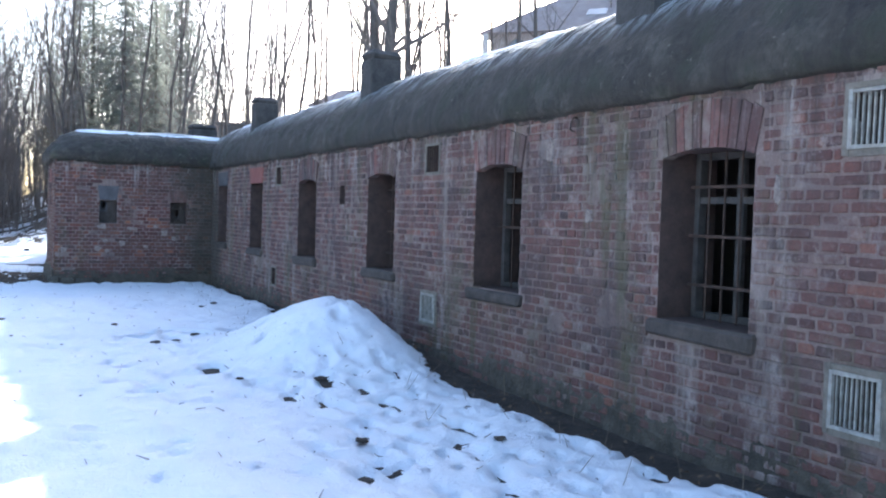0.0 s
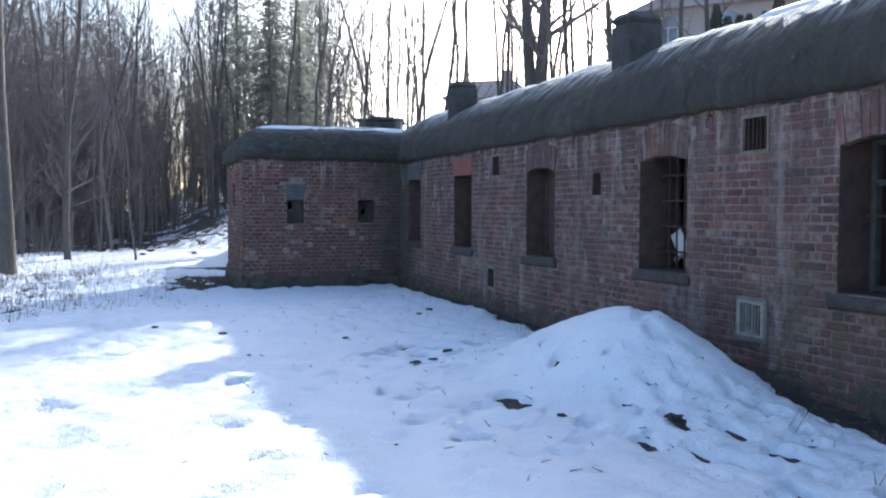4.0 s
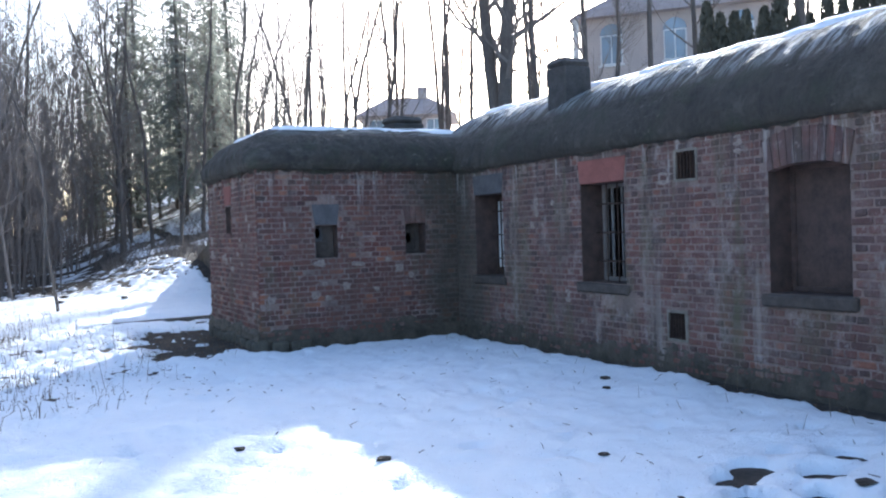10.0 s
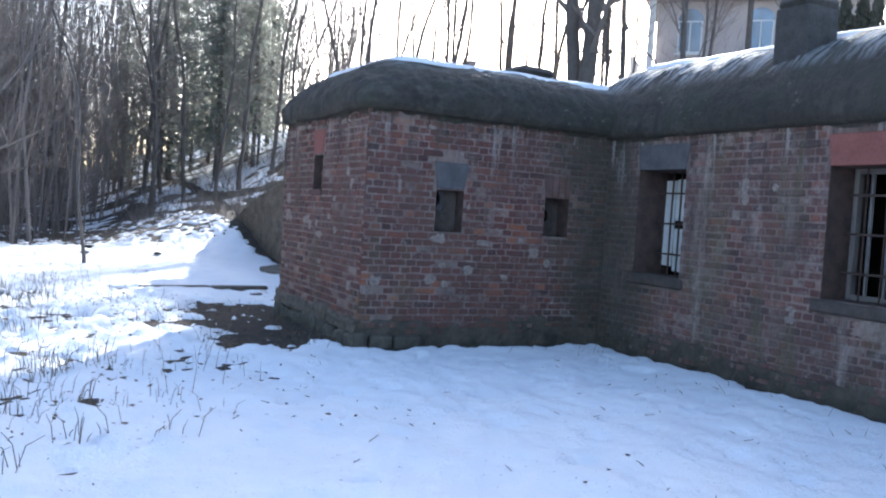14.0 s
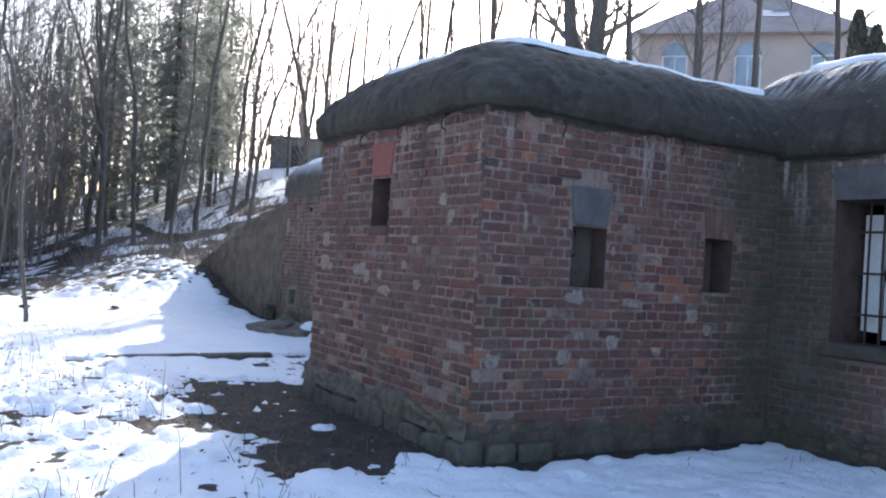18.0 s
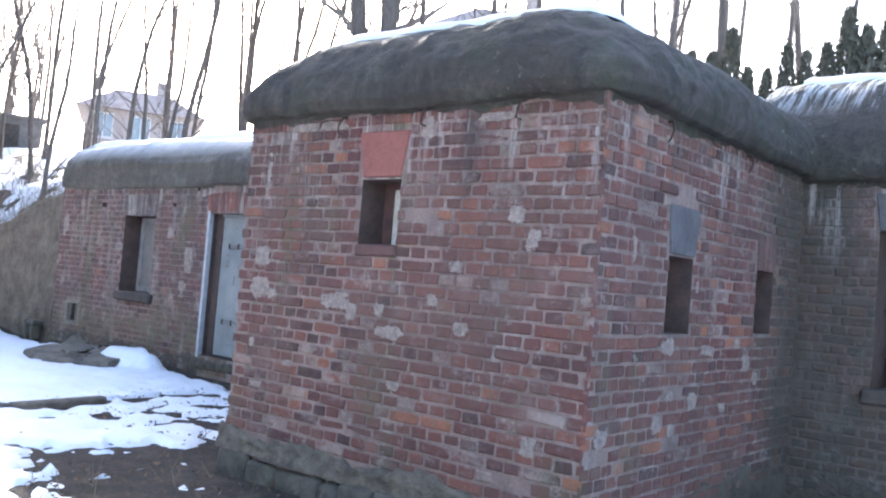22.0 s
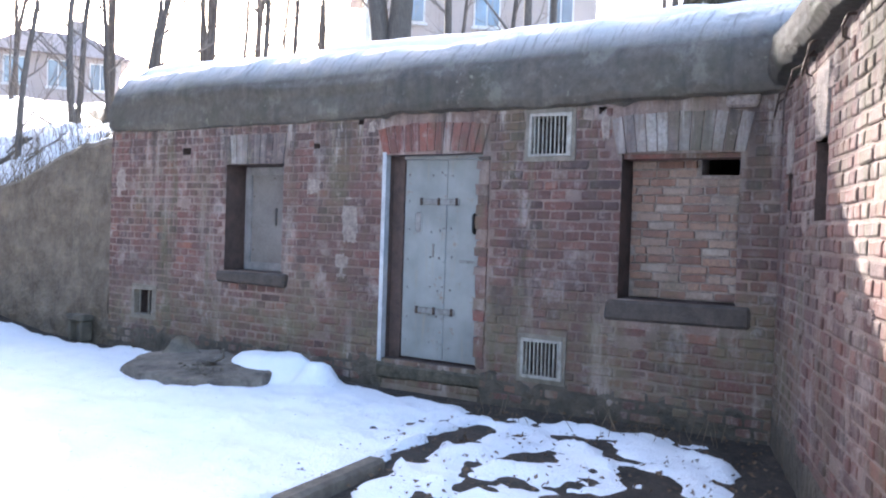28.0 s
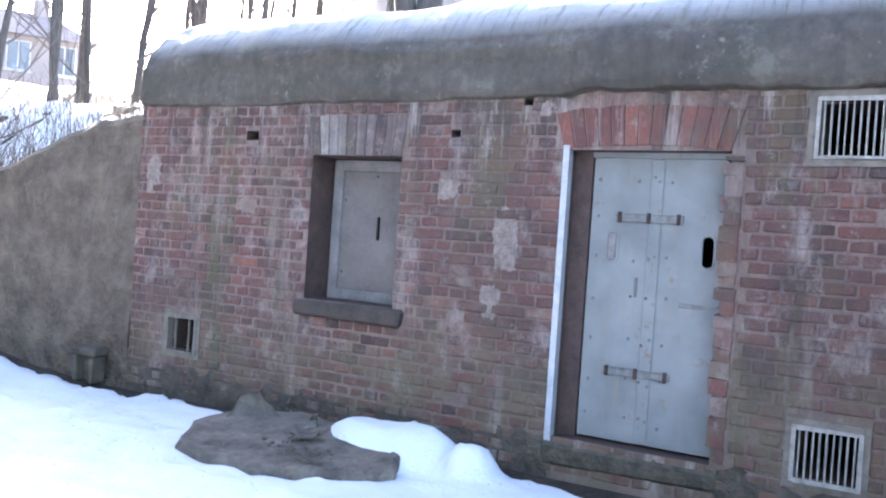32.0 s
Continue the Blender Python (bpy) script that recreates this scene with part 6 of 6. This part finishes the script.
for k in range(2200):
    x, y = rt.uniform(2.5, 14), rt.uniform(38.5, 55)
    if fbm(x, y, 0.45, 95) < -0.05 or x < 2.5 + (42 - y) * 0.7:
        continue
    z, h = soil_z(x, y), rt.uniform(0.15, 0.9)
    p = Vector((x, y, z))
    for j in range(3):
        a = rt.uniform(0, 6.28)
        tube(bm, [p, p + Vector((math.cos(a) * h * 0.25, math.sin(a) * h * 0.25, h * 0.5)), p + Vector((math.cos(a) * h * 0.6, math.sin(a) * h * 0.6, h * rt.uniform(0.6, 1.0)))], [0.01, 0.007, 0.003], 3)
tagged(part("undergrowth", bm, BARK_TWIG), "thin bare undergrowth between the trees", "undergrowth", kind="stuff")
# a thicket of thin saplings with fine twigs
bm = bmesh.new()
for k in range(1450):
    x, y = rt.uniform(-34, 10), rt.uniform(37, 64)
    if x > -2.5 + (y - 30) * 0.28:
        continue
    z, h = soil_z(x, y), rt.uniform(5, 13)
    w = rt.uniform(0.02, 0.05)
    p = Vector((x, y, z - 0.1))
    l = Vector((rt.uniform(-1, 1), rt.uniform(-1, 1), 0)) * 0.1 * h
    e = Vector((rt.uniform(-1, 1), rt.uniform(-1, 1), 0)) * 0.035 * h
    tube(bm, [p, p + e + Vector((0, 0, h * 0.3)), p + l * 0.3 - e + Vector((0, 0, h * 0.6)), p + l + Vector((0, 0, h))], [w, w * 0.8, w * 0.55, 0.006], 3)
    for j in range(20):
        f = rt.uniform(0.1, 1)
        a, L = rt.uniform(0, 6.28), rt.uniform(0.5, 2.2)
        q = p + l * f * f + Vector((0, 0, h * f))
        t = Vector((math.cos(a), math.sin(a), rt.uniform(0.3, 1.4))) * L * 0.6
        tube(bm, [q, q + t * 0.5 + Vector((rt.uniform(-1, 1), rt.uniform(-1, 1), rt.uniform(-0.5, 0.5))) * 0.08 * L, q + t], [0.011, 0.008, 0.004], 3)
        for i in range(2):
            g = q + t * rt.uniform(0.4, 0.9)
            tube(bm, [g, g + Vector((rt.uniform(-1, 1), rt.uniform(-1, 1), rt.uniform(0, 1))) * 0.5], [0.008, 0.003], 3)
tagged(part("thicket", bm, BARK_TWIG), "dense thicket of thin bare saplings", "thicket", kind="stuff")
for o in [o for p in (*PROTO, *SLIM, *WOOD_TREES, BIG, SAPLING, *SPRUCE) for o in (p, *p.children_recursive)]:
    bpy.data.objects.remove(o)

# ---- houses on the hill ----
def house(x, y, z, turn, w, dp, eave, ridge, material, rows, cols, label, arched=False, crest=0.25):
    h = thing("house", label, "house", m=pose(x, y, z, 0, 0, turn))
    part("wall", boxed(-w / 2, w / 2, -dp / 2, dp / 2, -1, eave), material, h)
    bm = bmesh.new()
    o = 0.6
    vs = [bm.verts.new(v) for v in ((-w / 2 - o, -dp / 2 - o, eave - 0.1), (w / 2 + o, -dp / 2 - o, eave - 0.1), (w / 2 + o, dp / 2 + o, eave - 0.1), (-w / 2 - o, dp / 2 + o, eave - 0.1), (-w * crest, 0, ridge), (w * crest, 0, ridge))]
    for q in ((0, 1, 5, 4), (2, 3, 4, 5), (1, 2, 5), (3, 0, 4), (3, 2, 1, 0)):
        bm.faces.new([vs[i] for i in q])
    rf = part("roof", bm, ROOF_TILE, h)
    part("chimney", boxed(w * 0.12, w * 0.12 + 0.8, -0.4, 0.4, ridge - 1.5, ridge + 0.8, bevel=0.05), material, rf)
    for r in range(rows):
        for c in range(cols):
            wx, wz = -w / 2 + w * (c + 0.5) / cols, eave * (r + 0.55) / rows
            top = 1.1 if arched and r == rows - 1 else 0.75
            win = part("window", boxed(wx - 0.6, wx + 0.6, -dp / 2 - 0.05, -dp / 2 + 0.02, wz - 0.8, wz + 0.8), FRAME_WHITE, h)
            for k in (-1, 1):
                part("pane", boxed(wx + k * 0.28 - 0.24, wx + k * 0.28 + 0.24, -dp / 2 - 0.07, -dp / 2 - 0.04, wz - 0.72, wz + 0.72), GLASS_FAR, win)
            if arched and r == rows - 1:
                bm = bmesh.new()
                pts = [(wx + 0.6 * math.cos(math.pi * i / 12), wz + 0.8 + 0.6 * math.sin(math.pi * i / 12)) for i in range(13)]
                a = [bm.verts.new((px, -dp / 2 - 0.06, pz)) for px, pz in pts]
                b = [bm.verts.new((px, -dp / 2 + 0.02, pz)) for px, pz in pts]
                bm.faces.new(a), bm.faces.new(b)
                for i in range(13):
                    bm.faces.new((a[i], a[(i + 1) % 13], b[(i + 1) % 13], b[i]))
                part("fanlight", bm, GLASS_FAR, win)
            part("sill", boxed(wx - 0.7, wx + 0.7, -dp / 2 - 0.16, -dp / 2, wz - 0.9, wz - 0.8), FRAME_WHITE, win)
    return h


villa = house(34.0, 45.6, 4.6, -47, 10.0, 8, 8.2, 11.2, RENDER_PINK, 2, 3, "large pale rendered house with arched upper windows", True, 0.14)
part("post", boxed(-5.35, -5.05, -4.5, -4.2, -1, 8.15, bevel=0.03), FRAME_WHITE, villa, "white corner post under the eaves")
part("balcony", boxed(-6.2, -5.0, -4.6, -1.5, 4.2, 4.45, bevel=0.04), FRAME_WHITE, villa)
for k in range(9):
    part("baluster", boxed(-6.15, -6.08, -4.55 + k * 0.36, -4.48 + k * 0.36, 4.45, 5.3), FRAME_WHITE, villa)
part("rail", boxed(-6.2, -6.04, -4.6, -1.5, 5.3, 5.4, bevel=0.02), FRAME_WHITE, villa)
part("skylight", boxed(-0.6, 0.6, -0.5, 0.5, -0.03, 0.05), GLASS_FAR, villa).matrix_local = pose(1.2, -2.4, 9.55, 33, 0, 0)
house(29.5, 72.5, 5.5, -30, 6.8, 6.5, 5.2, 7.0, RENDER_PINK, 2, 3, "far pale apartment house behind bare trees")
house(49.5, 31.0, 4.0, -70, 9, 8, 5.0, 7.6, RENDER_WHITE, 2, 3, "low white house with a grey roof on the hill")
hut = thing("hut", "small grey hut on the wooded slope", "hut", m=pose(16.8, 63.2, 6.3, 0, 0, -20))
part("wall", boxed(-1.5, 1.5, -1.6, 1.6, -2, 1.25), SILL_GREY, hut)
part("roof", boxed(-1.7, 1.7, -1.8, 1.8, 1.25, 1.42, bevel=0.05), SILL_GREY, hut)
part("door", boxed(-0.3, 0.5, -1.64, -1.58, -0.8, 0.95, bevel=0.02), DARK_WOOD, hut)


def thuja(seed, h):
    rnd = random.Random(seed)
    t = thing("thuja", "narrow dark green columnar thuja in a hedge row", "hedge tree", "thuja hedge", m=Matrix.Translation((0, 0, -200)))
    bm = bmesh.new()
    for k in range(2200):
        f = rnd.random() ** 0.9
        R = 0.5 * (1.02 - f) ** 0.55 * min(1.0, 0.6 + 2 * f) * rnd.uniform(0.55, 1.05)
        a = rnd.uniform(0, math.tau)
        c = Vector((math.cos(a) * R, math.sin(a) * R, h * f))
        s = rnd.uniform(0.04, 0.09)
        bm.faces.new([bm.verts.new(c + Vector(v) * s) for v in ((rnd.uniform(-1, 1), rnd.uniform(-1, 1), -1), (rnd.uniform(-1, 1), rnd.uniform(-1, 1), 0), (rnd.uniform(-1, 1), rnd.uniform(-1, 1), 1.6))])
    part("crown", bm, THUJA, t)
    b2 = bmesh.new()
    tube(b2, [Vector((0, 0, -0.3)), Vector((0, 0, h * 0.9))], [0.09, 0.02], 6)
    part("trunk", b2, BARK, t)
    return t


TH = [thuja(5, 3.9), thuja(6, 3.4)]
for k in range(19):
    f = k / 18
    x, y = 20.7 + 2.9 * f + rt.uniform(-0.1, 0.1), 30.2 - 8.6 * f
    copy_thing(rt.choice(TH), pose(x, y, soil_z(x, y), 0, 0, rt.uniform(0, 360)) @ Matrix.Scale(rt.uniform(0.8, 1.15), 4))
for o in [o for p in TH for o in (p, *p.children_recursive)]:
    bpy.data.objects.remove(o)

# ---- bricks, last ----
def brick_mesh(L, H, k):
    """One brick face with rounded, worn corners, standing a little proud of the mortar."""
    r = random.Random(k)
    q = lambda a: r.uniform(-a, a)
    c = 0.005 + r.uniform(-0.003, 0.006)
    ring = [(c, 0), (L - c, 0), (L, c), (L, H - c), (L - c, H), (c, H), (0, H - c), (0, c)]
    ring = [(u + q(0.005), z + q(0.005)) for u, z in ring]
    m = (L / 2, H / 2)
    e = 0.009
    inn = [(u + (m[0] - u) * min(0.5, e / max(0.02, abs(m[0] - u))) + q(0.002), z + (m[1] - z) * min(0.5, e / max(0.02, abs(m[1] - z)))) for u, z in ring]
    d = 0.010 + q(0.003)
    vs = [(u, -0.003, z) for u, z in ring] + [(u, d * 0.45, z) for u, z in ring] + [(u, d + q(0.0015), z) for u, z in inn]
    fs = [tuple(range(16, 24))] + [(a, (a + 1) % 8, 8 + (a + 1) % 8, 8 + a) for a in range(8)] + [(8 + a, 8 + (a + 1) % 8, 16 + (a + 1) % 8, 16 + a) for a in range(8)]
    return vs, fs


JOINT = 0.018
shared = {}


def shared_brick(kind, L, H, n, material):
    """One of five alike bricks of a size; the pieces share its mesh."""
    key = kind, round(H, 4), n, material.name
    if key not in shared:
        vs, fs = brick_mesh(L, H, n * 2 + (kind == "h"))
        me = bpy.data.meshes.new("brick")
        me.from_pydata(vs, [], fs)
        me.materials.append(material)
        shared[key] = me
    return shared[key]


def lay(key, u0, u1, z0, z1, near, material, course, long):
    """English bond over a wall, leaving its openings and arches free."""
    holes = HOLES[key] + ARCH[key]
    V, F, count = [], [], 0
    H, LONG = course - JOINT, long
    row, z = 0, z0
    while z + H < z1:
        step = LONG if row % 2 == 0 else LONG / 2
        u = u0 - (0.0 if row % 4 == 0 else LONG / 4 if row % 2 else LONG / 2)
        while u < u1:
            L = step - JOINT
            if row % 2 == 0 and random.random() < 0.28:
                L = step / 2 - JOINT
            spans = [(max(u, u0), min(u + L, u1))]
            for h in holes:
                if h[2] < z + H - 0.012 and h[3] > z + 0.012:
                    spans = [s for a, b in spans for s in ((a, min(b, h[0])), (max(a, h[1]), b)) if s[1] - s[0] > 0.035]
            for a, b in spans:
                if b - a < 0.035 or random.random() < 0.012:
                    continue
                whole = abs((b - a) - (LONG - JOINT)) < 0.002 or abs((b - a) - (LONG / 2 - JOINT)) < 0.002
                jz = random.uniform(-0.003, 0.003)
                if whole and count < 300 and near(a, z):
                    ob = bpy.data.objects.new("brick", shared_brick("s" if b - a > 0.18 else "h", b - a, H, random.randrange(5), material))
                    scene.collection.objects.link(ob)
                    ob.parent = walls[key]
                    ob.matrix_local = Matrix.Translation((a, random.uniform(-0.006, 0.004), z + jz))
                    count += 1
                else:
                    vs, fs = brick_mesh(b - a, H, random.randrange(10 ** 6))
                    o, dd = len(V), random.uniform(-0.007, 0.004)
                    V += [(a + x, dd + y, z + jz + t) for x, y, t in vs]
                    F += [tuple(o + i for i in f) for f in fs]
            u += L + JOINT
        row += 1
        z += course
    me = bpy.data.meshes.new("bricks")
    me.from_pydata(V, [], F)
    tagged(part("bricks", me, material, walls[key]), "weathered red bricks in lime mortar", kind="stuff")


lay("main", -7.0, SIDE_Y - 0.012, -0.187, TOP, lambda u, z: 5.15 < u < 8.6 and z > 0.2, BRICK_DULL, 0.0792, 0.262)
lay("side", 0.012, MAIN_X - FRONT_X + 0.012, -0.097, TOP + 0.03, lambda u, z: u > 0.95 and z > 0.2, BRICK, 0.080, 0.264)
lay("front", -0.012, FAR_Y - SIDE_Y + 0.012, 0.09, TOP + 0.05, lambda u, z: z > 0.3, BRICK, 0.0805, 0.265)
lay("far", 0.012, FAR_L - 0.012, 0.0, TOP + 0.03, lambda u, z: z > 0.4, BRICK_DULL, 0.083, 0.272)
lay("door", 0.0, DOOR_Y1 - DOOR_Y0, -0.207, TOP, lambda u, z: 1.3 < u < 5.2 and z > 0.3, BRICK_DULL, 0.0855, 0.28)
